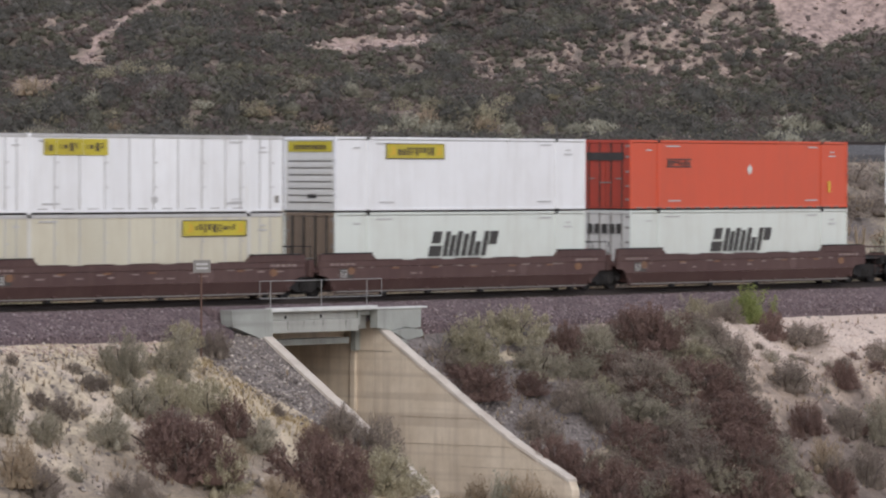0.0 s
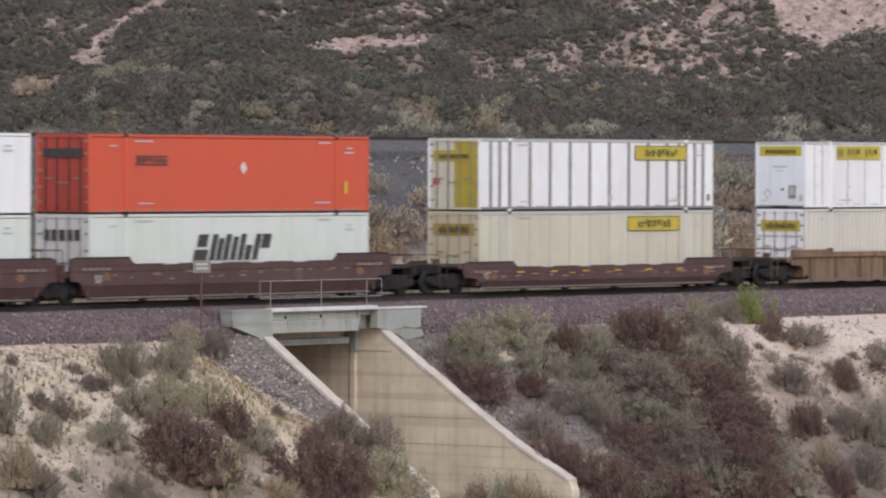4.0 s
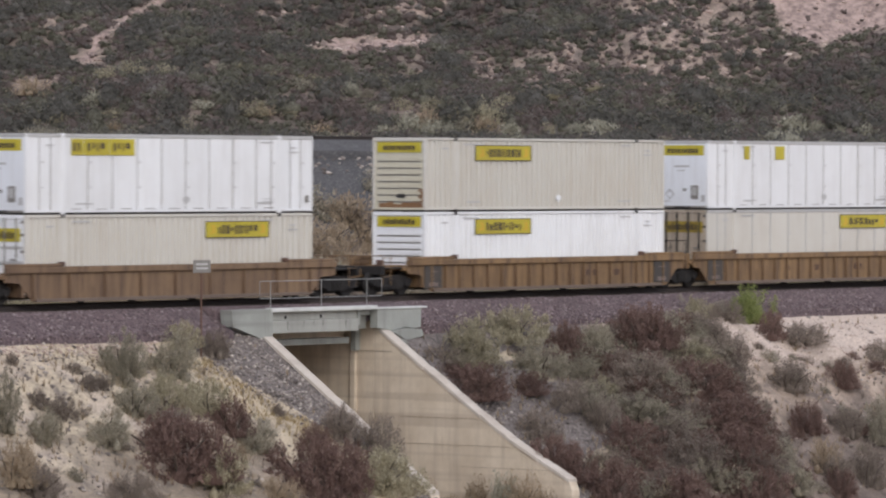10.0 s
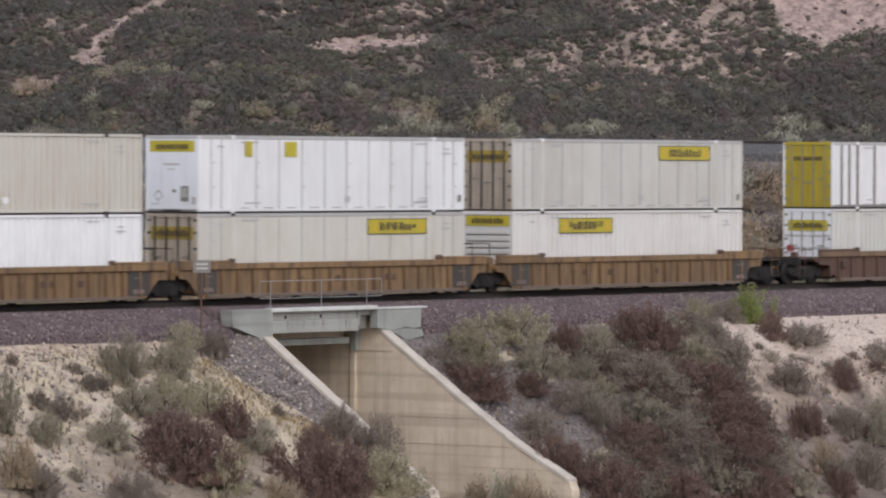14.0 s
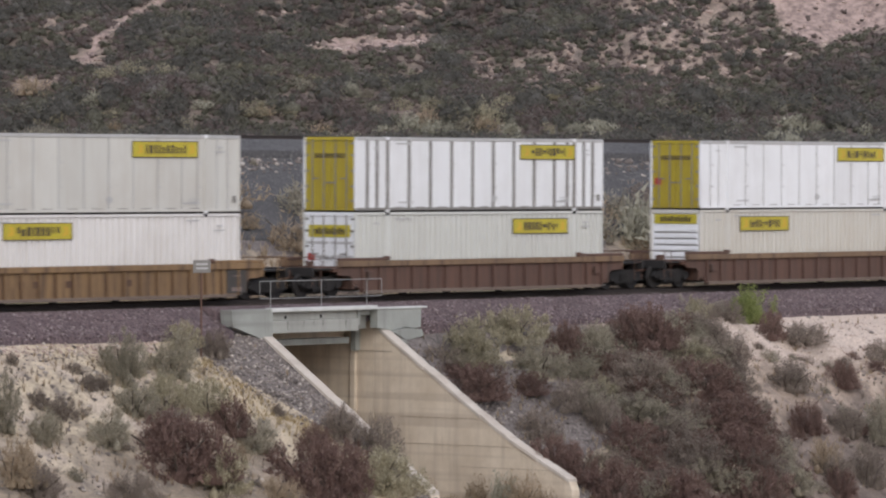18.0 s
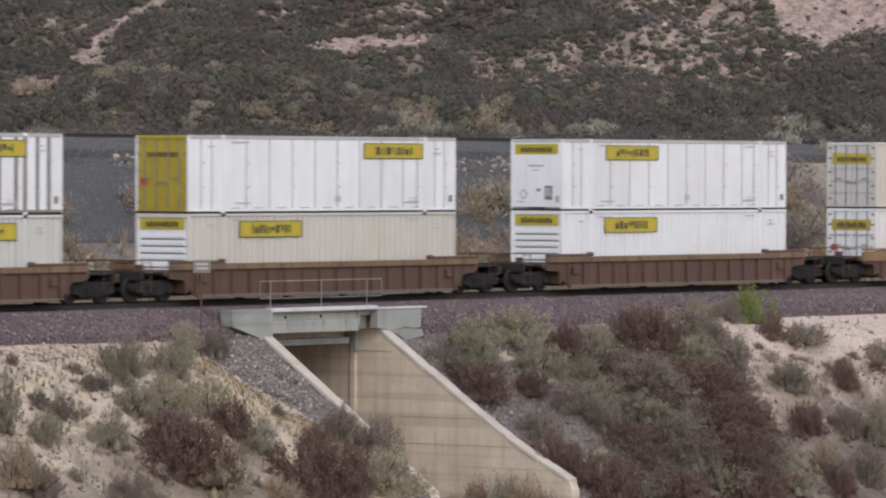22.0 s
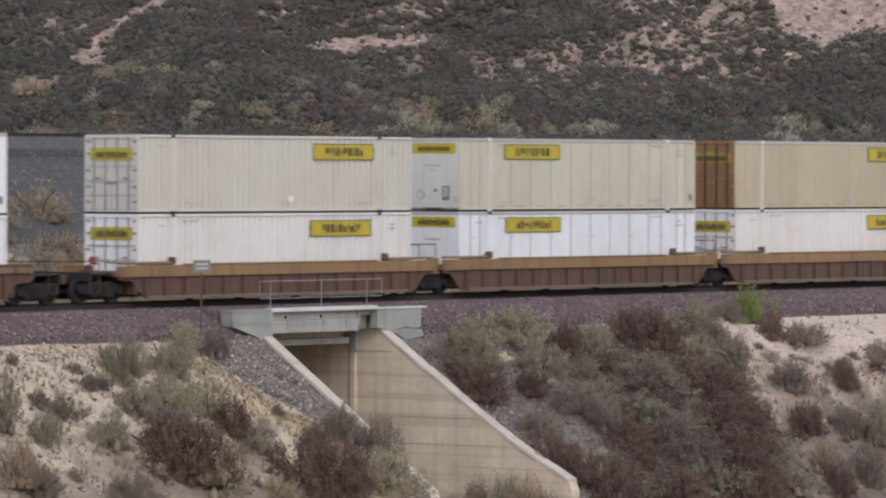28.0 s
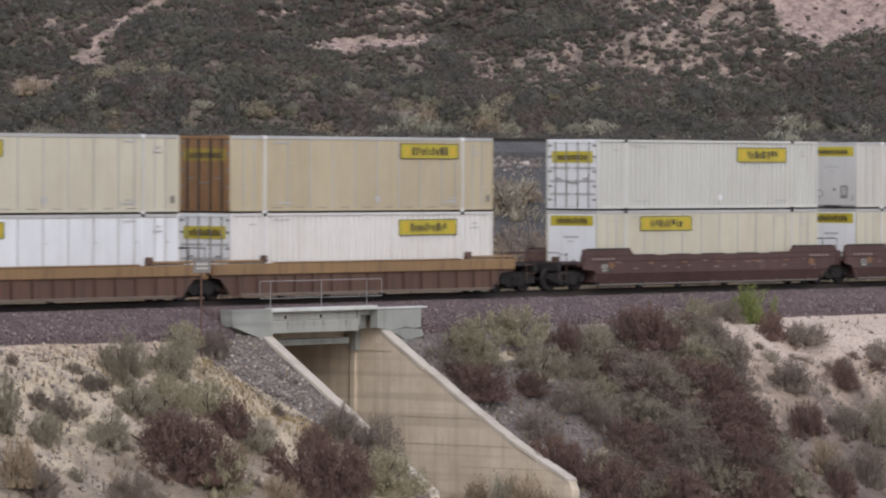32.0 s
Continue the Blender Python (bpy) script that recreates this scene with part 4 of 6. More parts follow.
def container(kind, wall, end, spot, label, end_wall=None, trim=None, seed=0, extra=""):
    """A 53-foot container. kind: plate, posts, steel, smooth. end: doors, ribs, nose. spot: where its side banner begins."""
    c = tagged(new("shipping_container"), label, "shipping container", group="containers of the stack train")
    doors = (end_wall, end_wall) if isinstance(end_wall, str) else end_wall
    end_wall = doors[1]
    h = LONG / 2
    plate = kind in ("plate", "posts")
    trim = trim or ("palegrey" if plate else wall)
    post40 = 6.096
    # near and far side walls
    for s in (-1, 1):
        y = s * HALF
        if kind == "steel":
            part("side_wall", corrugated(-h + 0.08, h - 0.08, y - s * 0.006, 0.17, HIGH - 0.11, out=s), wall, c, "vertically corrugated steel side")
        else:
            cuts = [-h + 0.06, h - 0.06]
            if plate and s < 0:
                cuts = [-h + 0.06, -7.35, -6.75, -post40] + [-post40 + 1.3547 * k for k in range(1, 9)] + [post40, 6.75, 7.35, h - 0.06]
            for a, b in zip(cuts, cuts[1:]):
                part("side_panel", a_box(a, b, y - s * 0.055, y - s * 0.025, 0.16, HIGH - 0.12), wall, c)
        part("top_rail", a_box(-h, h, y - s * 0.09, y, HIGH - 0.13 if plate else HIGH - 0.10, HIGH, bevel=0.012), trim, c)
        part("bottom_rail", a_box(-h, h, y - s * 0.10, y, 0.075, 0.18, bevel=0.012), wall if kind != "posts" else "slate", c)
        for x in (-post40, post40):
            part("lifting_post", a_box(x - 0.09, x + 0.09, y - s * 0.1, y + s * 0.012, 0.08, HIGH - 0.02, bevel=0.012), ("slate" if kind == "posts" else "blush" if wall in ("cream", "tan") else wall), c)
            for z in (0.0, HIGH - 0.118):
                part("corner_casting", a_box(x - 0.10, x + 0.10, y - s * 0.17, y + s * 0.016, z, z + 0.118 + (0.012 if z else 0), bevel=0.01), ("white" if plate and seed % 2 else "iron"), c)
        if plate:
            lines = [-7.35, -6.75] + [-post40 + 1.3547 * k for k in range(1, 9)] + [5.62, 6.75, 7.35]
            wide = 0.085 if kind == "posts" else 0.024
            for x in lines:
                part("side_post", a_box(x - wide, x + wide, y - s * 0.05, y - s * 0.004, 0.16, HIGH - 0.13), ("slate" if kind == "posts" else "palegrey"), c)
            if s < 0:
                for x in lines[::2]:
                    for z in (0.95, 1.85):
                        part("tie_bracket", a_box(x + 0.09, x + 0.20, y + 0.005, y + 0.03, z, z + 0.055), "faint", c)
    part("roof", a_box(-h + 0.02, h - 0.02, -HALF + 0.04, HALF - 0.04, HIGH - 0.05, HIGH - 0.012), wall, c)
    # floor coloured near black to paint in the shadow gap between stacked boxes
    part("floor", a_box(-h + 0.02, h - 0.02, -HALF + 0.045, HALF - 0.045, 0.012, 0.16), "iron", c, "underside coloured near black for the shadow gap between boxes")
    for x in (-h, h):
        for s in (-1, 1):
            d = 0.10 if x < 0 else -0.10
            part("corner_post", a_box(min(x, x + d), max(x, x + d), s * HALF, s * (HALF - 0.10), 0.075, HIGH, bevel=0.012), wall, c)
    part("rear_wall", a_box(h - 0.07, h - 0.02, -HALF + 0.08, HALF - 0.08, 0.1, HIGH - 0.08), wall, c)
    # the leading end
    e = -h
    part("end_sill", a_box(e, e + 0.10, -HALF + 0.1, HALF - 0.1, 0.075, 0.16, bevel=0.01), ("slate" if end == "nose" else end_wall), c)
    part("end_header", a_box(e, e + 0.10, -HALF + 0.1, HALF - 0.1, HIGH - 0.14, HIGH, bevel=0.01), trim if end != "doors" else end_wall, c)
    if end == "doors":
        for s, nm in ((-1, 0), (1, 1)):
            m = doors[nm]
            y0, y1 = sorted((s * 0.012, s * (HALF - 0.10)))
            d = part("door", a_box(e + 0.03, e + 0.075, y0, y1, 0.165, HIGH - 0.145, bevel=0.01), m, c)
            for k, f in enumerate((0.24, 0.70)):
                y = s * (HALF - 0.1) * f
                part("lock_rod", a_rod((e + 0.008, y, 0.10), (e + 0.008, y, HIGH - 0.10), 0.042 if m in ("grimy", "sooty", "rusty", "cream") else 0.028), ("ink" if m in ("grimy", "sooty", "rusty", "deepred") else "slate"), d, "upright locking rod")
                part("rod_handle", a_box(e - 0.012, e + 0.012, min(y, y - s * 0.3), max(y, y - s * 0.3), 1.12 + 0.16 * k, 1.17 + 0.16 * k), "slate", d)
            for z in (0.4, 0.95, 1.55, 2.15, 2.6):
                part("hinge", a_box(e + 0.004, e + 0.04, s * (HALF - 0.09), s * (HALF - 0.26), z, z + 0.09, bevel=0.008), "slate" if m != "grimy" else "ink", d)
            if kind == "steel" or extra == "bars":
                for z in (0.62, 1.15, 1.68):
                    part("door_rib", a_box(e + 0.018, e + 0.034, y0 + 0.05, y1 - 0.05, z, z + 0.10), "slate" if extra == "bars" else "palegrey", d)
        if "yellow" not in doors and extra not in ("plain", "bigbars", "bigbarsdoors"):
            end_banner(c, e + 0.018, 1.95, 2.42, -1.02, 1.02, seed=seed + 1, material="grimebanner" if set(doors) & {"grimy", "sooty", "rusty", "tan"} else "banner")
        elif "yellow" in doors:
            end_banner(c, e + 0.018, 1.98, 2.42, -1.02, 1.02, seed=seed + 1, material="yellow")
        if seed % 3 == 1:
            part("placard", a_box(e + 0.012, e + 0.022, 0.72, 1.06, 1.05, 1.33), "redmark", c, "red warning placard")
            part("placard", a_box(e + 0.012, e + 0.022, -0.95, -0.70, 0.78, 1.05), "banner", c, "yellow warning placard")
    elif end == "ribs":
        if end_wall == "cream":
            for y0, y1, z1 in ((-1.18, -0.95, 0.9), (-0.95, -0.62, 0.52), (-0.62, -0.1, 0.38), (-0.1, 0.3, 0.3), (0.3, 0.62, 0.44), (0.62, 1.0, 0.34)):
                part("rust_stain", a_box(e + 0.046, e + 0.0502, y0, y1, 0.165, z1), "rusty", c, "rust stain at the foot of the end")
        part("end_panel", a_box(e + 0.05, e + 0.08, -HALF + 0.1, HALF - 0.1, 0.16, HIGH - 0.14), end_wall, c)
        for k in range(7):
            z = 0.42 + 0.262 * k
            m = bmesh.new()
            extrude_x(m, [(-1.07, 0), (1.07, 0), (1.04, 0.1), (-1.04, 0.1)], 0, 0.045)
            part("end_rib", m, end_wall, c, at=(e + 0.012, 0, z))
            # flat slate-grey strip just below each rib
            part("rib_groove", a_box(e + 0.046, e + 0.0495, -1.06, 1.06, z - 0.06, z - 0.012), "slate", c)
        end_banner(c, e + 0.03, 2.32, 2.72, seed=seed + 1)
        part("unit_marking", a_box(e + 0.004, e + 0.010, -0.32, 0.10, 0.55, 0.70), "ink", c, "small dark unreadable marking")
    else:
        part("end_panel", a_box(e + 0.012, e + 0.08, -HALF + 0.1, HALF - 0.1, 0.16, HIGH - 0.14), end_wall, c)
        end_banner(c, e + 0.010, 2.28, 2.70, seed=seed + 1)
        part("unit_marking", a_box(e + 0.006, e + 0.0115, -0.34, 0.42, 1.78, 1.86), "faint", c, "small grey unreadable marking")
        part("document_box", a_box(e - 0.012, e + 0.0115, -0.80, -0.42, 0.45, 1.02, bevel=0.01), "slate", c, "grey document holder")
        part("holder_window", a_box(e - 0.016, e - 0.0125, -0.72, -0.50, 0.60, 0.95), "palegrey", c, "pale sheet in the document holder")
        part("unit_marking", a_box(e + 0.006, e + 0.0115, -0.12, 0.25, 1.62, 1.66), "faint", c, "small grey unreadable marking")
        part("unit_marking", a_box(e + 0.006, e + 0.0115, -0.18, -0.02, 0.78, 0.90), "slate", c, "small dark unreadable marking")
        for k in range(4):
            a0, a1 = math.pi / 2 * k, math.pi / 2 * (k + 1)
            part("placard_edge", a_rod((e + 0.009, 0.66 + 0.2 * math.cos(a0), 0.66 + 0.2 * math.sin(a0)), (e + 0.009, 0.66 + 0.2 * math.cos(a1), 0.66 + 0.2 * math.sin(a1)), 0.016, 6), "slate", c, "thin edge of a diamond placard")
        part("unit_marking", a_box(e + 0.006, e + 0.0115, 0.62, 1.0, 0.34, 0.38), "faint", c, "small grey unreadable marking")
        part("unit_marking", a_box(e + 0.006, e + 0.0115, -1.14, -0.95, 0.34, 0.62), "faint", c, "small grey unreadable marking")
        part("tunnel_recess", a_box(e - 0.004, e + 0.011, -0.42, 0.42, 0.085, 0.16), "ink", c, "dark recess at the foot of the front end")
    y = -HALF + (0.004 if kind == "steel" else 0.0)
    if spot is not None:
        x0 = -h + spot * LONG
        if extra == "remnant":
            for a, b in ((x0, x0 + 0.42), (x0 + 2.35, x0 + 3.05)):
                part("banner_remnant", a_box(a, b, y - 0.012, y - 0.006, 2.12, 2.68), "banner", c, "remnant square of a yellow banner")
        elif extra == "split":
            # panels between the posts carry the banner in pieces
            for a, b in ((x0, x0 + 0.66), (x0 + 0.69, x0 + 2.07), (x0 + 2.10, x0 + 3.45)):
                q = part("banner_panel", a_box(a, b, y - 0.010, y - 0.004, 2.13, 2.72), "banner", c, "piece of yellow banner between side posts")
                lettering(q, a + 0.12 * (b - a), b - 0.12 * (b - a), y - 0.012, 2.27, 2.58, max(1, int((b - a) * 3.6)), "lettering", seed=seed, gap=0.40)
        else:
            banner(c, x0, x0 + 3.7, y - 0.006, 2.06 if kind != "steel" else 2.0, 2.66 if kind != "steel" else 2.62, seed=seed + 3)
    if plate:
        for k in range(9):
            x = -5.9 + 1.3547 * k
            part("drain_slot", a_box(x + 0.25, x + 0.80, y - 0.004, y + 0.001, 0.19, 0.215), "slate", c, "dark smudged slot along the bottom rail")
        part("data_label", a_box(7.62, 7.84, y - 0.006, y + 0.001, 0.40, 0.66), "slate", c, "small dark data label")
        for k in range(2):
            part("stencil_bar", a_box(5.1, 5.75, y - 0.006, y + 0.001, 0.42 + 0.10 * k, 0.45 + 0.10 * k), "faint", c, "small grey unreadable stencil")
    # small stencils
    r = random.Random(seed)
    marks = [(-7.0, 2.45, 0.4), (-5.6, 2.62, 1.0), (5.0, 2.62, 0.7), (6.7, 2.42, 0.35), (-5.4, 0.36, 0.9), (4.8, 0.36, 0.9), (6.6, 2.25, 0.55)]
    for x, z, w in marks:
        part("stencil_bar", a_box(x, x + w, y - 0.008, y - 0.003, z, z + 0.055), "faint", c, "small grey unreadable stencil")
    if kind != "smooth":
        p = [(0.4, 0.62), (0.56, 0.70), (0.58, 0.84), (0.4, 0.92), (0.22, 0.84), (0.24, 0.70)]
        part("placard_diamond", a_prism([(x + 0.3, z - 0.25) for x, z in p], y - 0.008, y - 0.003), "white" if kind == "steel" else "faint", c, "small diamond-shaped placard")
    if extra == "bigbars" or extra == "bigbarsdoors":
        big_mark(c, -2.35, 1.95, y - 0.006, 1.17, 2.14)
    if extra == "bigbarsdoors":
        for k in range(5):
            part("end_lettering", a_box(e - 0.012, e - 0.004, -0.85 + 0.37 * k, -0.58 + 0.37 * k, 1.95, 2.35), "ink", c, "dark brand lettering bar on the doors")
    if kind == "smooth" and wall == "red":
        for z in (1.78, 2.08):
            part("name_line", a_box(-5.55, -3.75, y - 0.012, y - 0.004, z, z + 0.05), "ink", c, "dark worn line")
        lettering(c, -5.5, -3.8, y - 0.004, 1.86, 2.05, 8, "ink", 0.2, seed=6, gap=0.3)
        part("placard_diamond", a_prism([(0.55, 1.45), (0.75, 1.70), (0.55, 1.95), (0.35, 1.70)], y - 0.012, y - 0.004), "greywhite", c, "pale diamond placard")
        for k in range(22):
            x = -7.7 + 0.70 * k
            part("conspicuity_strip", a_box(x, x + 0.4, y - 0.012, y - 0.004, 0.08, 0.14), "mark", c)
        part("end_lettering", a_box(e - 0.012, e - 0.004, -0.95, 0.95, 2.05, 2.38), "ink", c, "dark brand lettering bar on the doors")
        part("side_mark", a_box(6.55, 6.75, y - 0.012, y - 0.004, 0.72, 1.2), "reflect", c, "small yellow mark")
    return c


def lathe_wheel(bm, y, r, s):
    """A railway wheel: tread, flange, plate and hub, turned about the axle."""
    prof = [(0.0, 0.10), (0.12, 0.10), (0.14, 0.05), (r - 0.09, 0.03), (r - 0.06, 0.07), (r, 0.07), (r + 0.004, -0.03), (r + 0.03, -0.06), (r - 0.06, -0.07), (r - 0.10, -0.02), (0.13, -0.02), (0.11, -0.08), (0.0, -0.08)]
    n = 20
    rings = []
    for rad, off in prof:
        rings.append([bm.verts.new((max(rad, 0.002) * math.cos(2 * math.pi * k / n), y + s * off, max(rad, 0.002) * math.sin(2 * math.pi * k / n))) for k in range(n)])
    for a, b in zip(rings, rings[1:]):
        for k in range(n):
            f = bm.faces.new((a[k], a[(k + 1) % n], b[(k + 1) % n], b[k]))
            f.smooth = True


SHARED = {}


def words(text, parent, x, y, z, size, material):
    """Readable characters, standing upright and facing the lookout, as one flat mesh."""
    font = bpy.data.curves.new("characters", "FONT")
    font.body, font.size = text, size
    ob = bpy.data.objects.new("characters", font)
    me = bpy.data.meshes.new_from_object(ob)
    bpy.data.objects.remove(ob)
    me.materials.clear()
    return share("characters", me, material, parent, "white painted number", at=pose(x, y, z, rx=90))


def shared(key, make):
    """One mesh for all alike parts."""
    if key not in SHARED:
        me = bpy.data.meshes.new(key)
        bm = make()
        bm.to_mesh(me)
        bm.free()
        SHARED[key] = me
    return SHARED[key]


def wheelset_mesh():
    m = bmesh.new()
    rod(m, (0, -1.0, 0), (0, 1.0, 0), 0.085, 12)
    for s in (-1, 1):
        lathe_wheel(m, s * 0.76, 0.46, s)
        for k in range(3):
            a = 2 * math.pi * k / 3
            rod(m, (0.07 * math.cos(a), s * 1.0, 0.07 * math.sin(a)), (0.07 * math.cos(a), s * 1.03, 0.07 * math.sin(a)), 0.02, 6)
    bmesh.ops.recalc_face_normals(m, faces=m.faces[:])
    return m


def side_frame_mesh():
    out = [(-1.25, 0.52), (-1.18, 0.66), (-0.62, 0.80), (0.62, 0.80), (1.18, 0.66), (1.25, 0.52), (1.10, 0.38), (0.78, 0.42), (0.52, 0.24), (-0.52, 0.24), (-0.78, 0.42), (-1.10, 0.38)]
    m = a_prism(out, -0.07, 0.07)
    for x in (-0.89, 0.89):
        rod(m, (x, -0.13, 0.47), (x, 0.07, 0.47), 0.13, 12)
    for x in (-0.2, 0.0, 0.2):
        rod(m, (x, -0.10, 0.30), (x, -0.10, 0.62), 0.07, 8)
    return m


def truck(car, x):
    t = share("truck", shared("truck_bolster", lambda: box(box(box(box(bmesh.new(), -0.55, 0.55, -0.62, -0.5, 0.14, 0.5), -0.55, 0.55, 0.5, 0.62, 0.14, 0.5), -0.2, 0.2, -1.05, 1.05, 0.42, 0.66, bevel=0.03), -0.32, 0.32, -0.32, 0.32, 0.66, 0.86, bevel=0.03)), "iron", car, "dark greasy four-wheel truck", at=(x, 0, 0))
    for s in (-1, 1):
        share("side_frame", shared("side_frame", side_frame_mesh), "iron", t, at=pose(0, s * 1.0, 0, rz=0 if s < 0 else 180))
    for a in (-0.89, 0.89):
        w = share("wheelset", shared("wheelset", wheelset_mesh), "iron", t, "dark steel wheels on an axle", at=(a, 0, 0.46))
        ROLLING.append((w, a))
    return t


def well_car(style, left, right, label, seed=0):
    """One well-car unit. left, right: 'end' with coupler and own truck, 'joint' with the shared truck, 'plain' without."""
    c = tagged(new("well_car"), label, "rail car", group="well cars of the stack train")
    paint = {"smooth": "brown", "low": "brown", "ochre": "ochre", "panel": "amber", "russet": "russet", "sill": "russet"}[style]
    chord = {"smooth": "brown", "low": "brown", "ochre": "ochre", "panel": "amber", "russet": "ochre", "sill": "orange"}[style]
    low = 0.40 if style == "low" else 0.0
    style = "smooth" if style == "low" else style
    b = 9.3
    cutl, cutr = (1.05 if left == "end" else 0.75), (1.05 if right == "end" else 0.75)
    for s in (-1, 1):
        y = s * 1.46
        near = s < 0
        zt = 1.16 - low if style != "sill" else 0.94
        mid = 0.80 - 0.5 * low
        out = [(-b, zt), (-b, mid + 0.06), (-b + cutl - 0.25, mid), (-b + cutl + 0.35, 0.20), (-b + cutl + 0.5, 0.15), (b - cutr - 0.5, 0.15), (b - cutr - 0.35, 0.20), (b - cutr + 0.25, mid), (b, mid + 0.06), (b, zt)]
        if style == "smooth":
            crease = mid - 0.12
            xl, xr = -b + cutl - 0.25, b - cutr + 0.25
            tl, tr = xl + 0.6 * (mid - crease) / (mid - 0.20), xr - 0.6 * (mid - crease) / (mid - 0.20)
            upper = [(-b, zt), (-b, mid + 0.06), (xl, mid), (tl, crease), (tr, crease), (xr, mid), (b, mid + 0.06), (b, zt)]
            side = part("side_sill", a_prism(upper, y, y - s * 0.03), paint, c, "smooth riveted brown steel side")
            lower = [(tl, crease - 0.004), (xl + 0.6, 0.20), (xl + 0.75, 0.15), (xr - 0.75, 0.15), (xr - 0.6, 0.20), (tr, crease - 0.004)]
            m = a_prism(lower, y, y - s * 0.03)
            for v in m.verts:
                v.co.y -= s * 0.42 * (crease - v.co.z)
            part("lower_sill", m, paint, c, "lower brown steel side slanting in under a crease")
            part("top_chord", a_box(-b, b, y - s * 0.10, y + s * 0.02, zt + 0.002, 1.40 - low, bevel=0.015), chord, c)
            for x0, x1 in ((-b + 0.05, -5.75), (5.75, b - 0.05)):
                riser = part("end_riser", a_prism([(x0, 1.402 - low), (x0 + 0.05 if x0 < 0 else x0 + 0.35, 1.66 - 1.1 * low), (x1 - 0.35 if x0 < 0 else x1 - 0.05, 1.66 - 1.1 * low), (x1, 1.402 - low)], y - s * 0.12, y + s * 0.03), chord, c, "raised brown steel end section of the side")
                part("riser_cap", a_box(x0 + 0.3, x1 - 0.3, y - s * 0.14, y + s * 0.06, 1.66 - 1.1 * low, 1.70 - 1.1 * low, bevel=0.01), "iron", riser, "dark greasy cap strip")
            if near:
                r = random.Random(seed)
                for k in range(5):
                    x = -5.0 + 2.5 * k
                    part("lid_strip", a_box(x - 0.8, x + 0.8, y - 0.03, y + 0.05, 1.402 - low, 1.44 - low, bevel=0.008), chord, c, "low raised strip on the top chord")
                    part("reflector", a_box(x + 0.2, x + 0.62, y - 0.012, y + 0.002, 1.06 - 0.8 * low, 1.12 - 0.8 * low), "emblem" if seed != 3 else "reflect", side, "dull orange reflective strip")
                for k in range(16):
                    x = -7.9 + 1.02 * k + r.uniform(-0.3, 0.3)
                    w = r.uniform(0.12, 0.5)
                    z = mid + (zt - mid) * r.choice((0.12, 0.3, 0.62, 0.85))
                    part("stencil_bar", a_box(x, x + w, y - 0.010, y + 0.002, z, z + r.uniform(0.04, 0.07)), "mark", side, "worn white stencil")
                for d in (-1, 1):
                    for k in range(5):
                        x = d * 7.9 - 0.75 + 0.32 * k
                        part("stencil_bar", a_box(x, x + 0.22, y - 0.036, y - 0.018, 1.22 - low, 1.31 - low), "mark", side, "worn white stencil")
                    e = [(d * 7.35 + 0.24 * math.cos(q * 0.785), 1.0 - 0.8 * low + 0.15 * math.sin(q * 0.785)) for q in range(8)]
                    part("worn_patch", a_prism(e, y - 0.013, y + 0.002), "emblem", side, "faded orange emblem patch")
                # a rubbed-out oval emblem, and the length mark beside the end
                e = [(3.6 + 0.30 * math.cos(q * 0.524), mid + 0.13 + 0.26 * math.sin(q * 0.524)) for q in range(12)]
                part("ghost_emblem", a_prism(e, y - 0.008, y + 0.002), "ghost", side, "rubbed-out pale oval emblem")
                plate = part("number_plate", a_box(-8.05, -7.25, y - 0.010, y + 0.002, mid - 0.06, mid + 0.30 - 0.3 * low), "ink", side, "dark plate with a white length mark")
                words("53", plate, -8.0, y - 0.013, mid - 0.03, 0.40 - 0.3 * low, "greywhite")
                if seed == 3:
                    for k in range(8):
                        x = -8.0 + 2.2 * k
                        part("reflector", a_box(x, x + 0.42, y - 0.034, y - 0.018, 1.19 - low, 1.25 - low), "reflect", side, "yellow reflective strip")
        else:
            side = part("side_sill", a_prism(out, y - s * 0.06, y - s * 0.09), paint, c, "ribbed painted steel side")
            if style == "sill":
                part("top_chord", a_box(-b, b, y - s * 0.12, y + s * 0.04, zt + 0.002, 1.36, bevel=0.02), chord, c, "deep orange-yellow top sill")
                part("chord_lip", a_box(-5.7, 5.7, y - s * 0.10, y + s * 0.06, 1.362, 1.41, bevel=0.01), chord, c)
            else:
                part("top_chord", a_box(-b, b, y - s * 0.12, y + s * 0.05, zt + 0.002, 1.39, bevel=0.02), chord, c, "square top rail of the side")
            part("bottom_chord", a_box(-b + 1.6, b - 1.6, y - s * 0.14, y + s * 0.02, 0.13, 0.25, bevel=0.012), "dusty", c, "dust-covered bottom chord")
            n = {"ochre": 9, "panel": 18, "russet": 16, "sill": 15}[style]
            rib = shared("rib_" + style + str(s), lambda: a_box(-0.045, 0.045, min(y - s * 0.06, y + s * 0.02), max(y - s * 0.06, y + s * 0.03), 0.25, zt, bevel=0.01))
            # thin strip left of each rib: its shadow and rust, put in as colour
            shade_rust_strip = shared("shade_rust_strip_" + style, lambda: a_box(-0.028, 0.028, -1.412, -1.396, 0.25, zt - 0.02))
            span = 15.6
            for k in range(n):
                x = -span / 2 + span * k / (n - 1)
                share("rib", rib, paint, side, at=(x, 0, 0))
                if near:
                    share("rib_seam", shade_rust_strip, "ribochre" if paint in ("ochre", "amber") else "brown", side, at=(x - 0.075, 0, 0))
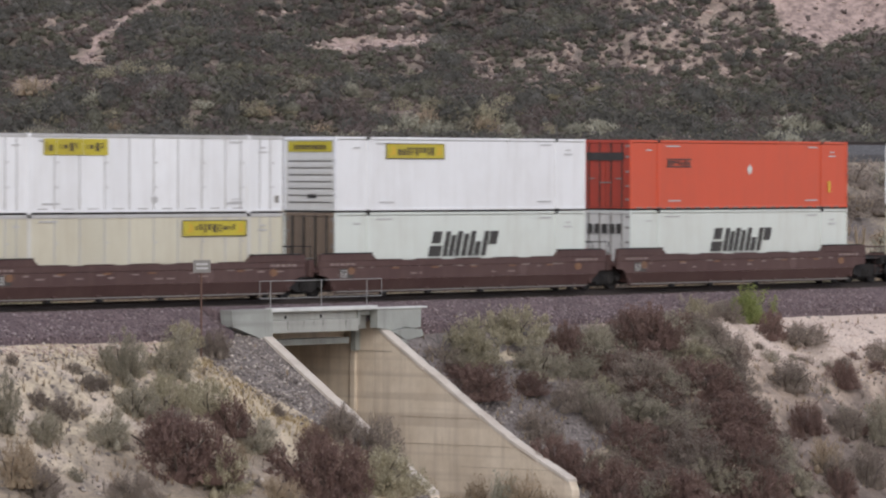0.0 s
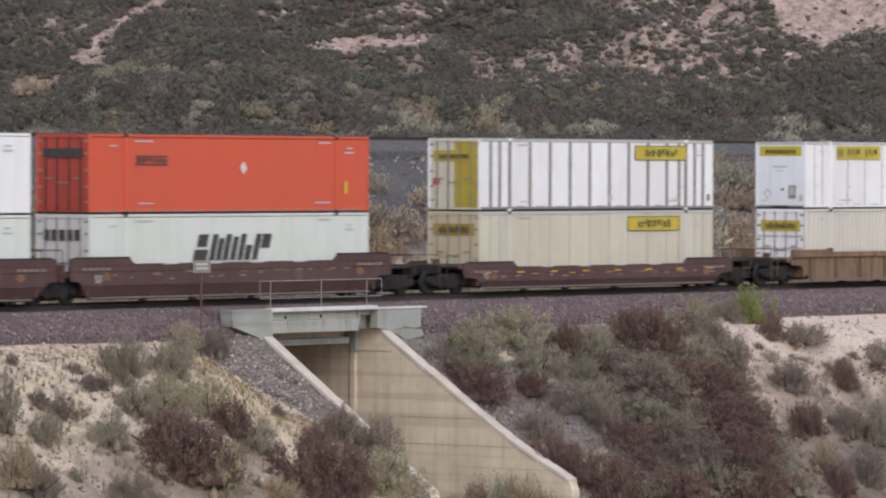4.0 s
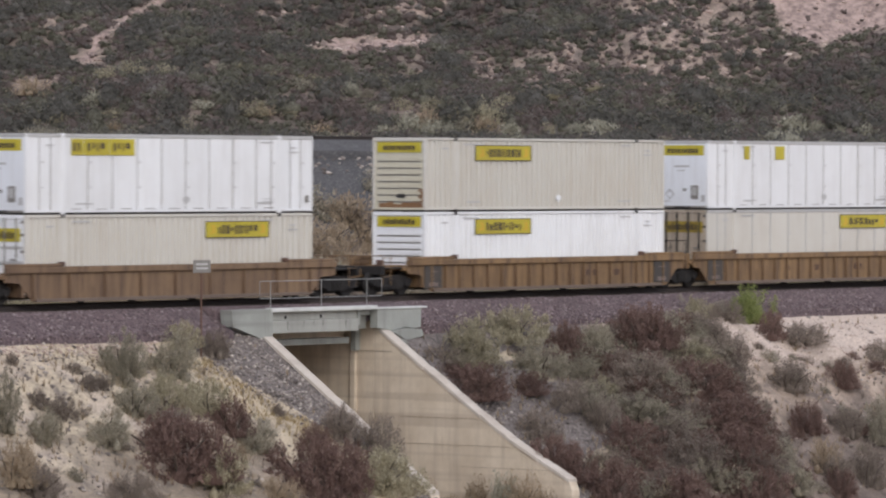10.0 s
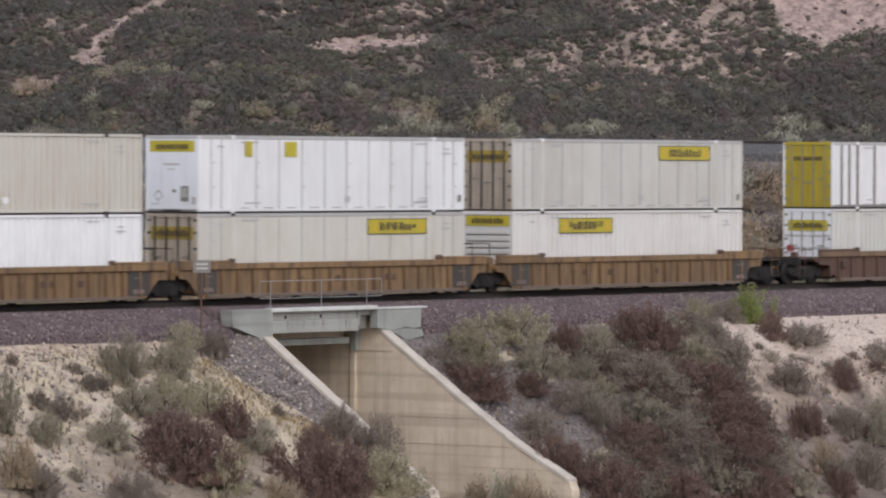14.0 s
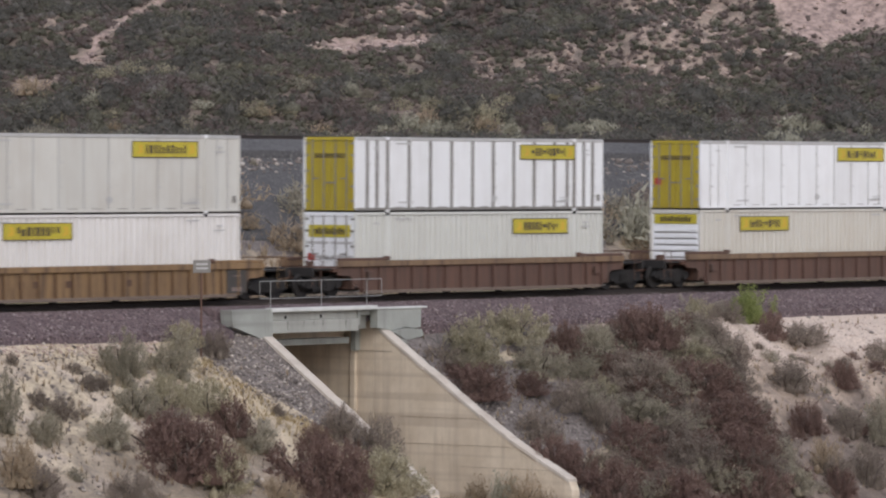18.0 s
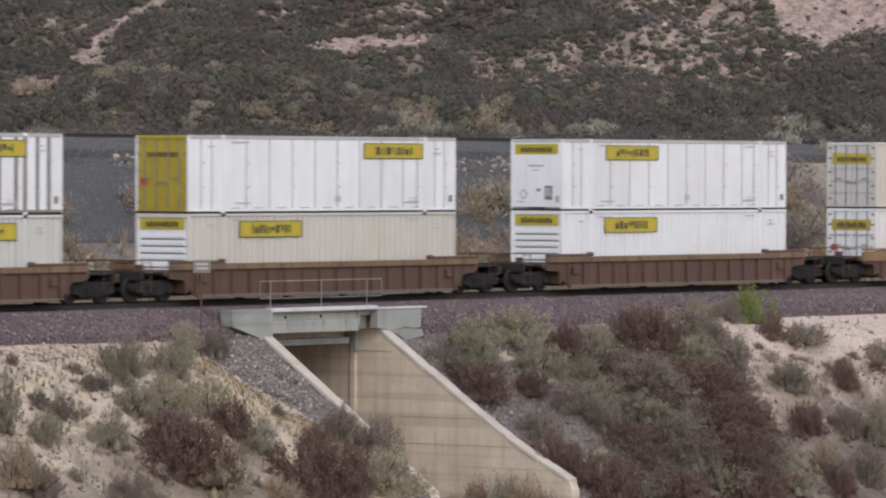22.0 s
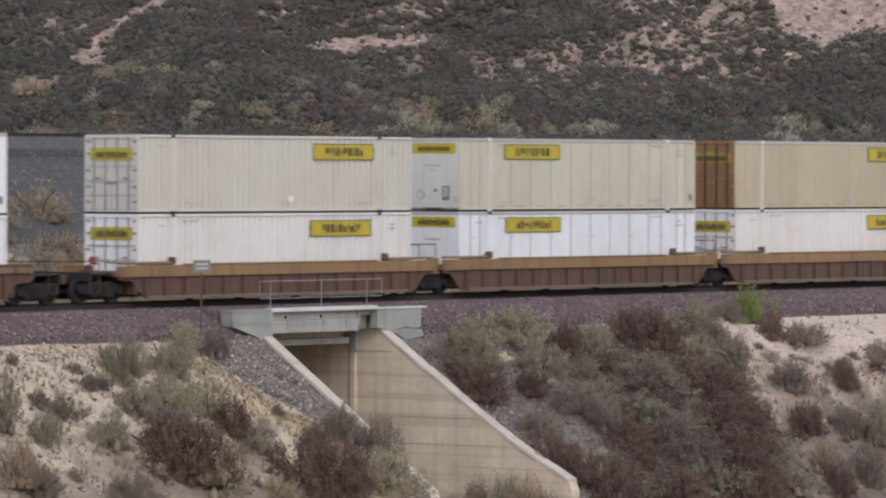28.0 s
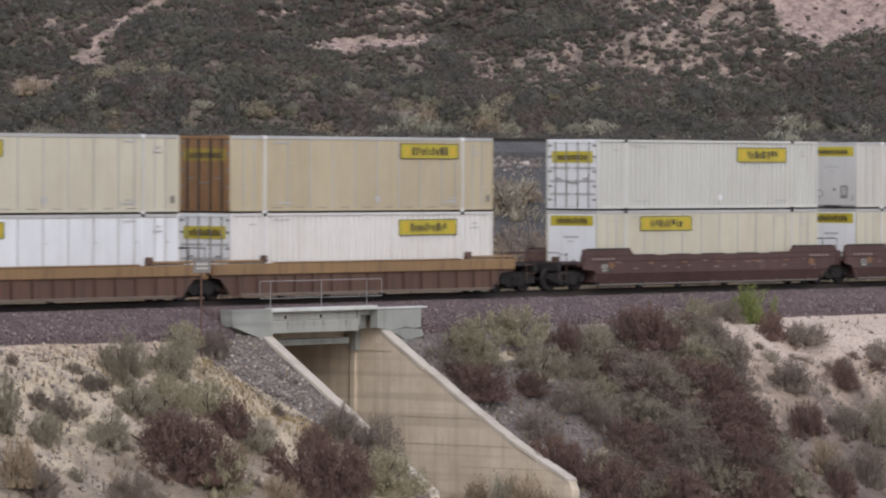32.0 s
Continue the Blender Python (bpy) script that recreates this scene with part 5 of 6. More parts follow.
            if near and style == "panel":
                for x in (-8.25, 7.15):
                    part("dark_panel", a_box(x, x + 1.1, y + 0.02, y + 0.055, 0.28, 1.14), "soot", side, "dark grey stencilled panel")
                    for k in range(3):
                        part("stencil_bar", a_box(x + 0.30 + 0.2 * k, x + 0.43 + 0.2 * k, y + 0.012, y + 0.02, 0.34, 0.50), "mark", side, "small worn white stencil")
                    part("stencil_bar", a_box(x + 0.35, x + 0.8, y + 0.012, y + 0.02, 0.9, 0.93), "mark", side, "small worn white stencil")
            if near and style == "panel":
                r = random.Random(seed)
                for k in range(4):
                    x = r.uniform(-5, 5)
                    part("stencil_bar", a_box(x, x + 0.30, y + 0.045, y + 0.06, 0.62, 0.86), "ribochre", side, "dark unreadable stencil")
            for x0, x1 in ((-b + 0.05, -6.3), (6.3, b - 0.05)):
                part("end_cover", a_box(x0, x1, y - s * 0.16, y + s * 0.03, 1.41 if style == "sill" else 1.392, 1.50, bevel=0.02), chord if style != "russet" else "russet", c, "raised end section of the side rail")
                xs = x1 if x0 < 0 else x0
                part("stop_block", a_box(xs - 0.14, xs + 0.14, y - s * 0.14, y + s * 0.04, 1.40, 1.66 if style == "sill" else 1.56, bevel=0.03), "russet", c, "small upright guide block")
            if near and style == "russet":
                for x in (-7.4, 7.4):
                    part("brake_box", a_box(x - 0.18, x + 0.18, y - 0.06, y + 0.06, 0.68, 0.98, bevel=0.02), "russet", side, "small bolted box")
        part("hand_grab", a_rod((-b + 0.12, y + s * 0.05, 0.92 - low), (-b + 0.12, y + s * 0.05, 1.34 - low), 0.014, 6), chord, c)
        part("hand_grab", a_rod((b - 0.12, y + s * 0.05, 0.92 - low), (b - 0.12, y + s * 0.05, 1.34 - low), 0.014, 6), chord, c)
    # well floor and cross beams
    part("well_floor", a_box(-8.1, 8.1, -1.36, 1.36, 0.20, 0.24), "slate", c)
    for k in range(7):
        x = -7.2 + 2.4 * k
        part("cross_beam", a_box(x - 0.12, x + 0.12, -1.36, 1.36, 0.24, 0.328, bevel=0.015), paint, c)
    for k in (-2.4, 1.0, 7.0, -5.2):
        part("under_bracket", a_box(k, k + 0.3, -1.30, -1.12, 0.06, 0.20, bevel=0.02), "iron", c)
    for d, how in ((-1, left), (1, right)):
        x = lambda a: d * a

        def bx(a0, a1, *rest, bevel=0.015):
            return a_box(min(x(a0), x(a1)), max(x(a0), x(a1)), *rest, bevel=bevel)
        part("end_bulkhead", bx(8.22, 8.36, -1.40, 1.40, 0.30, 1.16), paint, c)
        part("end_platform", bx(8.36, 9.45, -1.34, 1.34, 0.96, 1.10), paint, c, "steel platform over the truck")
        reach = 11.1 if how == "end" else 9.6
        part("draft_sill", bx(9.0, reach, -0.34, 0.34, 0.72, 1.06, bevel=0.02), "iron" if style == "smooth" else paint, c)
        if how == "end":
            part("coupler", bx(reach, 11.62, -0.16, 0.16, 0.70, 0.98, bevel=0.04), "iron", c, "dark knuckle coupler")
            part("end_deck", bx(9.45, 10.70, -1.25, 1.25, 1.04, 1.12), "iron", c, "open grating end deck")
            part("end_beam", bx(10.70, 10.84, -1.40, 1.40, 0.82, 1.16), "iron", c, "cross beam at the car end")
            for yy in (-1.36, 1.30):
                part("step_ladder", bx(10.2, 10.78, yy, yy + 0.06, 0.36, 0.42), "iron", c)
                part("ladder_rail", a_rod((x(10.25), yy + 0.03, 0.38), (x(10.25), yy + 0.03, 1.55), 0.018, 6), paint, c)
                part("ladder_rail", a_rod((x(10.74), yy + 0.03, 0.38), (x(10.74), yy + 0.03, 1.55), 0.018, 6), paint, c)
                for k in range(3):
                    part("rung", a_rod((x(10.25), yy + 0.03, 0.75 + 0.36 * k), (x(10.74), yy + 0.03, 0.75 + 0.36 * k), 0.012, 6), paint, c)
            part("hand_rail", a_rod((x(10.74), -1.33, 1.55), (x(10.74), 1.33, 1.55), 0.018, 6), paint, c)
            part("air_hose", a_rod((x(11.2), 0.3, 0.85), (x(11.5), 0.32, 0.35), 0.03, 6), "ink", c, "hanging black rubber air hose")
            part("hose_coupling", a_rod((x(11.5), 0.32, 0.35), (x(11.62), 0.25, 0.42), 0.045, 6), "greywhite", c, "pale metal hose coupling")
            if d < 0:
                part("brake_stand", bx(9.9, 10.1, -0.75, -0.45, 1.12, 1.38, bevel=0.03), "russet", c, "hand brake housing")
        else:
            for yy in (-1.15, 1.15):
                part("joint_bracket", bx(9.30, 9.58, yy - 0.1, yy + 0.1, 0.8, 1.44, bevel=0.03), chord, c)
            part("walkway_frame", a_rod((x(9.1), -0.9, 1.1), (x(9.1), -0.9, 1.95), 0.018, 6), "iron", c)
            part("walkway_frame", a_rod((x(9.1), 0.9, 1.1), (x(9.1), 0.9, 1.95), 0.018, 6), "iron", c)
            part("walkway_rail", a_rod((x(9.1), -0.9, 1.95), (x(9.1), 0.9, 1.95), 0.018, 6), "iron", c)
    if left == "end":
        truck(c, -9.83)
    if right == "end":
        truck(c, 9.83)
    elif right == "joint":
        truck(c, 9.65)
    if left == "joint_truck":
        truck(c, -9.65)
    return c


CAR_LABEL = {
    "smooth": "oxide-brown smooth-sided double-stack well car rolling on the track",
    "low": "oxide-brown low-sided single well car with yellow reflectors on the track",
    "ochre": "faded ochre-yellow well car with wide ribbed side panels on the track",
    "panel": "faded ochre-yellow well car with closely ribbed sides on the track",
    "russet": "russet-brown ribbed well car with ochre top rail on the track",
    "sill": "brown ribbed well car with deep orange-yellow top sill on the track",
}
# x of each container's leading end at the start, the car's style and its two ends
CARS = [
    (-16.25, "smooth", "joint_truck", "joint"), (3.10, "smooth", "joint", "joint"), (22.40, "smooth", "joint", "end"), (45.60, "low", "end", "end"),
    (68.72, "ochre", "end", "end"), (91.80, "panel", "end", "joint"), (111.12, "panel", "joint", "joint"), (130.45, "panel", "joint", "end"),
    (153.50, "russet", "end", "end"), (176.60, "russet", "end", "end"), (199.80, "russet", "end", "end"),
    (223.00, "sill", "end", "joint"), (242.25, "sill", "joint", "joint"), (261.40, "sill", "joint", "end"),
    (284.60, "smooth", "end", "joint"), (303.86, "smooth", "joint", "end"),
]
# upper and lower load of each car: kind, wall, end, banner place, label, end paint, extra
LOADS = [
    (("plate", "white", "nose", 0.17, "bright white post-and-plate container with a split yellow banner", "cool", "split"), ("plate", "cream", "doors", 0.64, "cream post-and-plate container with a yellow banner", "grimy", "")),
    (("smooth", "white", "ribs", 0.19, "clean white smooth-sided container with a yellow banner", "greywhite", ""), ("smooth", "mint", "doors", None, "pale greenish-white container with big dark lettering bars", "sooty", "bigbars")),
    (("smooth", "red", "doors", None, "orange-red smooth-sided container stacked on a pale one", "deepred", "plain"), ("smooth", "mint", "doors", None, "pale greenish-white container with dark lettering bars on side and doors", "greywhite", "bigbarsdoors")),
    (("posts", "white", "doors", 0.65, "off-white container with dark side posts and a half-yellow door end", ("yellow", "cream"), ""), ("plate", "cream", "doors", 0.62, "cream container with a yellow banner and grimy doors", "tan", "")),
    (("plate", "white", "nose", 0.15, "bright white plate-sided container with a bluish front end", "cool", "split"), ("steel", "ivory", "doors", 0.61, "off-white corrugated container with barred white doors", "white", "")),
    (("steel", "ivory", "ribs", 0.20, "off-white corrugated container with a rust-stained ribbed front", "cream", ""), ("steel", "white", "ribs", 0.20, "white corrugated container with a ribbed front end", "white", "")),
    (("plate", "white", "nose", 0.165, "white plate-sided container with two yellow banner remnants", "cool", "remnant"), ("plate", "ivory", "doors", 0.62, "ivory plate-sided container with grimy doors and a yellow banner", "grimy", "")),
    (("plate", "blush", "doors", 0.62, "dusty grey-white plate-sided container with brown grimy doors", "grimy", ""), ("steel", "offwhite", "ribs", 0.19, "white corrugated container with a grimy ribbed front", "greywhite", "")),
    (("posts", "white", "doors", 0.65, "white container with dark grey side posts and mustard-yellow doors", "yellow", ""), ("steel", "dull", "doors", 0.62, "dull white corrugated container with barred white doors", "white", "")),
    (("plate", "white", "doors", 0.64, "bright white plate-sided container with mustard-yellow doors", "yellow", ""), ("steel", "ivory", "ribs", 0.18, "off-white corrugated container with a ribbed front end", "white", "")),
    (("plate", "white", "nose", 0.185, "clean white plate-sided container with a plain white front end", "white", ""), ("steel", "white", "ribs", 0.18, "bright white corrugated container with a ribbed front end", "white", "")),
    (("steel", "ivory", "doors", 0.625, "off-white corrugated container with barred doors and a yellow banner", "blush", ""), ("steel", "offwhite", "doors", 0.615, "white corrugated container with barred white doors", "white", "")),
    (("plate", "cream", "nose", 0.18, "cream plate-sided container with a dirty white front end", "greywhite", ""), ("plate", "cool", "nose", 0.185, "bluish-white plate-sided container with a yellow banner", "cool", "")),
    (("plate", "tan", "doors", 0.63, "faded tan plate-sided container with rust-brown doors", "rusty", ""), ("steel", "offwhite", "doors", 0.625, "white corrugated container with barred white doors", "white", "")),
    (("steel", "dull", "doors", 0.62, "dull white corrugated container with red and yellow door placards", "white", ""), ("plate", "cream", "nose", 0.185, "cream plate-sided container with a white front end", "white", "")),
    (("plate", "blush", "nose", 0.2, "dusty off-white plate-sided container with a stained front end", "greywhite", ""), ("plate", "cream", "nose", 0.2, "cream plate-sided container with a white front end", "white", "")),
]


def build_train():
    for k, ((x, style, left, right), (upper, lower)) in enumerate(zip(CARS, LOADS)):
        mid = x + LONG / 2
        MOVING.append((well_car(style, left, right, CAR_LABEL[style], seed=k), mid, 0.0))
        for z, load, add in ((0.33, lower, 0), (0.33 + HIGH + 0.004, upper, 1)):
            kind, wall, end, spot, label, end_paint, extra = load
            box_ob = container(kind, wall, end, spot, label, end_paint, seed=2 * k + add, extra=extra)
            MOVING.append((box_ob, mid, z))


build_train()


# ---- plants ----
def heart(seed, cuts=2):
    """A lumpy ball of triangles, radius 1, as two arrays."""
    b = bmesh.new()
    bmesh.ops.create_icosphere(b, subdivisions=cuts, radius=1.0)
    v = np.array([q.co[:] for q in b.verts])
    f = np.array([[q.index for q in t.verts] for t in b.faces])
    b.free()
    a = np.arctan2(v[:, 1], v[:, 0])
    return v * (1 + 0.10 * np.sin(3 * a + seed) + 0.08 * np.sin(5 * a + 4 * v[:, 2] + 2 * seed))[:, None], f


def brush_mesh(seed, blades, spread, height, width, leaf=0.03, leaves=1750):
    """An uneven bush of several overlapping clumps: thin twigs and small leaves; radius about 1."""
    r = np.random.RandomState(seed)
    lobes = r.randint(5, 9)
    ang = r.uniform(0, 2 * np.pi, lobes)
    off = r.uniform(0.25, 0.62, lobes)
    size = r.uniform(0.38, 0.62, lobes)
    tall = r.uniform(0.6, 1.0, lobes)
    off[0], size[0], tall[0] = 0.05, 0.7, 1.0
    pick = r.choice(lobes, blades, p=size ** 2 / np.sum(size ** 2))
    th = r.uniform(0, 2 * np.pi, blades)
    up = r.uniform(0.0, 1.0, blades)
    rad = np.sqrt(np.maximum(0, 1 - up ** 2)) * size[pick]
    cx, cy = spread * off[pick] * np.cos(ang[pick]), spread * off[pick] * np.sin(ang[pick])
    k = r.uniform(0.78, 1.03, blades)
    tip = np.stack([cx + spread * rad * np.cos(th) * k, cy + spread * rad * np.sin(th) * k, height * tall[pick] * (0.04 + 0.92 * up * k)], -1)
    foot = np.stack([cx * 0.5, cy * 0.5, 0 * cx], -1)
    t = r.uniform(0.35, 0.8, blades)[:, None]
    root = foot * (1 - t) + tip * t
    side = np.stack([-np.sin(th), np.cos(th), r.uniform(-0.5, 0.5, blades)], -1) * (width * r.uniform(0.6, 1.4, blades))[:, None]
    v = np.stack([root - side, root + side, tip], 1).reshape(-1, 3)
    n = leaves
    out = np.stack([rad * np.cos(th), rad * np.sin(th), 0.35 + up], -1)
    out /= np.linalg.norm(out, axis=1)[:, None]
    k = r.randint(0, blades, n)
    t = r.uniform(0.05, 1.0, n)[:, None] ** 0.55
    c = root[k] * (1 - t) + tip[k] * t + r.normal(0, leaf * 1.5, (n, 3))
    c[:, 2] = np.maximum(c[:, 2], 0.02)
    a1 = 0.6 * out[k] + r.normal(0, 0.6, (n, 3))
    a1 /= np.linalg.norm(a1, axis=1)[:, None]
    a2 = np.cross(a1, r.normal(size=(n, 3)))
    a2 /= np.linalg.norm(a2, axis=1)[:, None]
    s = (leaf * r.uniform(0.5, 1.4, n))[:, None]
    lv = np.stack([c - a1 * s - a2 * s * 0.42, c - a1 * s + a2 * s * 0.42, c + a1 * s * 1.4], 1).reshape(-1, 3)
    # the twiggy heart of each clump
    cv, cf = heart(seed, 1)
    hearts, hf = [], []
    for q in range(lobes):
        low = np.maximum(cv * (1 + r.normal(0, 0.07, (len(cv), 1))), [-9, -9, -0.1])
        hearts.append(low * [spread * size[q] * 0.28, spread * size[q] * 0.28, height * tall[q] * 0.26] + [spread * off[q] * np.cos(ang[q]), spread * off[q] * np.sin(ang[q]), 0.0])
        hf.append(cf + q * len(cv))
    base = len(v) + len(lv)
    loose = np.arange(base).reshape(-1, 3)
    return np.concatenate([v, lv] + hearts), np.concatenate([loose] + [f + base for f in hf])


def stem_mesh(seed, count, spread, height):
    r = random.Random(seed)
    m = bmesh.new()
    for k in range(count):
        a = 2 * math.pi * k / count + r.uniform(-0.3, 0.3)
        reach, top = spread * r.uniform(0.25, 0.7), height * r.uniform(0.4, 0.75)
        p0 = Vector((0.04 * math.cos(a), 0.04 * math.sin(a), -0.15))
        p1 = Vector((reach * 0.5 * math.cos(a), reach * 0.5 * math.sin(a), top * 0.6))
        p2 = Vector((reach * math.cos(a + 0.2), reach * math.sin(a + 0.2), top))
        rod(m, p0, p1, 0.022, 5)
        rod(m, p1, p2, 0.013, 5)
    return m


PLANTS = {
    # kind: twigs, spread, height, twig width, leaf, label
    "sage": (110, 1.15, 1.25, 0.009, 0.046, "rounded grey-green sage bush on the dry slope"),
    "rabbit": (110, 1.15, 1.20, 0.009, 0.048, "yellow-green brush with pale flowering tips on the slope"),
    "buck": (150, 1.15, 0.95, 0.010, 0.044, "dark red-brown dried buckwheat bush on the slope"),
    "dry": (200, 1.15, 1.05, 0.009, 0.040, "dry grey-brown leafless bush on the slope"),
    "straw": (220, 1.15, 1.05, 0.010, 0.040, "clump of straw-coloured dry grass and twigs"),
    "pale": (90, 1.1, 1.2, 0.014, 0.070, "pale silvery rounded bush at the foot of the hill"),
    "green": (120, 1.1, 1.30, 0.012, 0.062, "fresh bright green leafy bush beside the ballast"),
}
TEMPLATES = {}


def bush(kind, variant, m, group):
    """One bush at the pose m; alike bushes share their meshes."""
    key = (kind, variant)
    if key not in TEMPLATES:
        blades, spread, height, width, leaf, label = PLANTS[kind]
        ob = tagged(new(kind + "_bush" if kind != "straw" else "grass_clump"), label, "bush" if kind != "straw" else "dry grass", group)
        v, f = brush_mesh(31 * variant + len(kind), blades, spread, height, width, leaf * (0.70 if variant in (3, 4) else 1.25 if variant < 3 else 1.5), 6000 if variant in (3, 4) else 1100 if variant < 3 else 700)
        me = array_mesh("foliage", v, f, 3)
        me.polygons.foreach_set("use_smooth", np.ones(len(me.polygons), dtype=bool))
        share("foliage", me, kind, ob)
        part("stem", stem_mesh(variant, 5 if variant < 5 else 3, spread, height), "twig", ob, "thin woody branching stem")
        ob.matrix_basis = m
        TEMPLATES[key] = ob
        return ob
    ob = TEMPLATES[key]
    hold = ob.matrix_basis.copy()
    ob.matrix_basis = Matrix.Identity(4)
    made = copy_thing(ob, m)
    ob.matrix_basis = hold
    made["group"] = group
    return made


def plant_row(kind, rows, group):
    """rows of x, y, radius, height stretch."""
    r = random.Random(len(rows))
    for k, (x, y, rad, tall) in enumerate(rows):
        z = float(ground_height(x, y)) - 0.05 - 0.10 * rad
        m = Matrix.Translation((x, y, z)) @ Euler((0, 0, r.uniform(0, 6.28))).to_matrix().to_4x4() @ Matrix.Diagonal((rad, rad, rad * tall, 1))
        bush(kind, 3 + k % 2 if group.endswith("near slope") else 5 + k % 3, m, group)

plant_row("rabbit", [(-8.67, -3.8, 0.89, 1.25), (-13.08, -6.83, 1.2, 1.15), (-10.95, -6.9, 1.11, 1.13), (-15.27, -11.19, 1.08, 1.59), (-5.78, -10.66, 1.66, 1.02), (6.85, -4.83, 1.54, 1.18), (10.78, -4.27, 1.68, 0.88), (10.91, -8.02, 0.95, 0.92), (17.5, -7.88, 1.46, 0.8), (23.67, -3.8, 1.29, 0.91)], "bushes on the near slope")
plant_row("dry", [(-7.47, -4.07, 0.77, 1.47), (-14.3, -7.88, 1.31, 0.9), (-18.79, -6.95, 0.68, 1.57), (-19.27, -6.16, 0.52, 1.44), (-16.51, -6.04, 0.52, 1.26), (-15.84, -6.1, 0.43, 1.54), (-18.59, -4.38, 0.31, 1.68), (-16.38, -5.22, 0.4, 1.17), (-24.57, -11.06, 1.01, 1.37), (-20.59, -11.65, 0.98, 1.29), (-7.03, -6.83, 0.37, 1.59), (-5.49, -8.46, 1.04, 1.61), (-4.35, -9.53, 1.09, 1.9), (13.49, -8.33, 1.65, 1.06), (22.16, -6.35, 0.91, 1.2), (19.67, -8.06, 1.15, 1.46), (19.87, -7.16, 0.82, 1.32), (9.08, -9.52, 1.17, 1.37), (11.25, -11.98, 1.7, 0.95), (13.4, -13.8, 1.21, 1.34), (21.12, -9.9, 1.26, 1.16), (21.96, -12.26, 0.82, 1.9), (30.89, -7.98, 0.74, 1.45), (26.96, -6.71, 1.32, 0.89), (20.17, -14.33, 1.02, 1.9), (18.03, -14.25, 0.85, 1.61), (6.05, -8.87, 1.19, 1.25), (8.66, -8.22, 1.1, 1.23), (11.63, -10.72, 1.18, 1.15), (17.77, -9.64, 0.94, 1.13), (17.39, -10.98, 0.94, 1.42)], "bushes on the near slope")
plant_row("sage", [(-13.39, -5.01, 1.16, 1.49), (-10.84, -5.04, 1.27, 1.22), (-15.42, -7.24, 1.0, 1.31), (-18.09, -8.46, 0.89, 1.49), (-20.98, -8.14, 0.83, 1.44), (-22.5, -7.47, 0.97, 1.9), (-10.69, -8.83, 1.01, 1.31), (9.29, -6.46, 1.58, 0.86), (13.48, -6.16, 0.83, 1.45), (11.22, -6.93, 0.95, 0.97), (11.47, -9.5, 1.63, 0.73), (9.63, -8.42, 1.05, 1.13), (11.03, -12.77, 1.12, 1.01), (23.44, -12.63, 0.9, 1.9), (14.71, -14.37, 1.05, 1.25)], "bushes on the near slope")
plant_row("buck", [(-16.41, -10.19, 2.22, 1.36), (-15.68, -9.06, 1.3, 1.2), (-11.06, -7.92, 1.11, 1.53), (-9.63, -10.66, 2.29, 1.25), (-7.81, -10.22, 1.46, 1.54), (-7.16, -8.66, 0.86, 1.5), (5.38, -6.49, 1.66, 1.06), (12.23, -5.6, 0.91, 1.9), (16.33, -6.25, 1.76, 1.28), (25.44, -6.28, 0.81, 1.9), (15.63, -9.4, 2.01, 0.99), (9.12, -10.91, 1.82, 1.0), (14.98, -11.29, 2.02, 1.04), (13.32, -13.02, 1.97, 1.02), (5.16, -11.11, 1.25, 1.39), (6.02, -12.25, 1.43, 1.37), (8.37, -13.43, 1.67, 1.11), (12.91, -14.34, 1.44, 1.32), (17.56, -14.72, 0.83, 1.9), (25.4, -9.56, 0.75, 1.9), (19.75, -11.68, 0.89, 1.9), (4.7, -10.5, 1.15, 1.51), (7.84, -7.06, 1.04, 1.1), (17.07, -7.14, 0.95, 1.88)], "bushes on the near slope")
plant_row("straw", [(-25.11, -10.35, 1.04, 1.68), (-12.58, -9.41, 0.5, 1.8), (-12.87, -11.53, 0.99, 1.04), (7.99, -13.34, 0.51, 1.89), (18.04, -13.67, 0.75, 1.9)], "bushes on the near slope")
plant_row("pale", [(25.14, -3.8, 0.62, 1.5)], "bushes on the near slope")
plant_row("green", [(27.44, -3.8, 0.98, 1.53)], "bushes on the near slope")
PALE_HILL = [(156.64, 142.17, 1.23), (154.91, 143.1, 1.06), (150.7, 139.07, 1.05), (156.65, 129.77, 1.36), (170.43, 128.24, 0.59), (166.19, 120.15, 1.0), (167.3, 115.57, 1.31), (168.84, 110.92, 0.78), (160.52, 136.39, 0.78), (154.49, 133.01, 1.15), (164.34, 126.53, 0.99), (172.64, 127.1, 0.56), (163.04, 119.78, 1.47), (163.73, 117.81, 1.2), (166.82, 113.05, 1.09), (170.7, 107.19, 1.25), (169.62, 108.83, 0.98), (181.75, 97.41, 1.37), (182.94, 95.93, 0.93), (183.61, 91.86, 0.82), (182.97, 93.69, 0.71), (161.21, 121.01, 0.98), (164.24, 116.58, 0.92), (147.53, 145.25, 0.72), (151.75, 132.09, 0.88), (162.35, 129.96, 1.59), (165.31, 125.92, 1.06), (148.82, 135.49, 1.3), (165.08, 116.14, 0.94), (178.94, 107.03, 1.16), (163.86, 123.93, 0.95), (151.36, 142.01, 0.63), (182.63, 104.3, 1.06), (157.33, 129.21, 1.15), (164.39, 119.02, 1.15), (165.87, 114.7, 1.25), (158.14, 124.6, 1.56), (148.51, 136.64, 0.78), (150.83, 147.07, 1.86)]
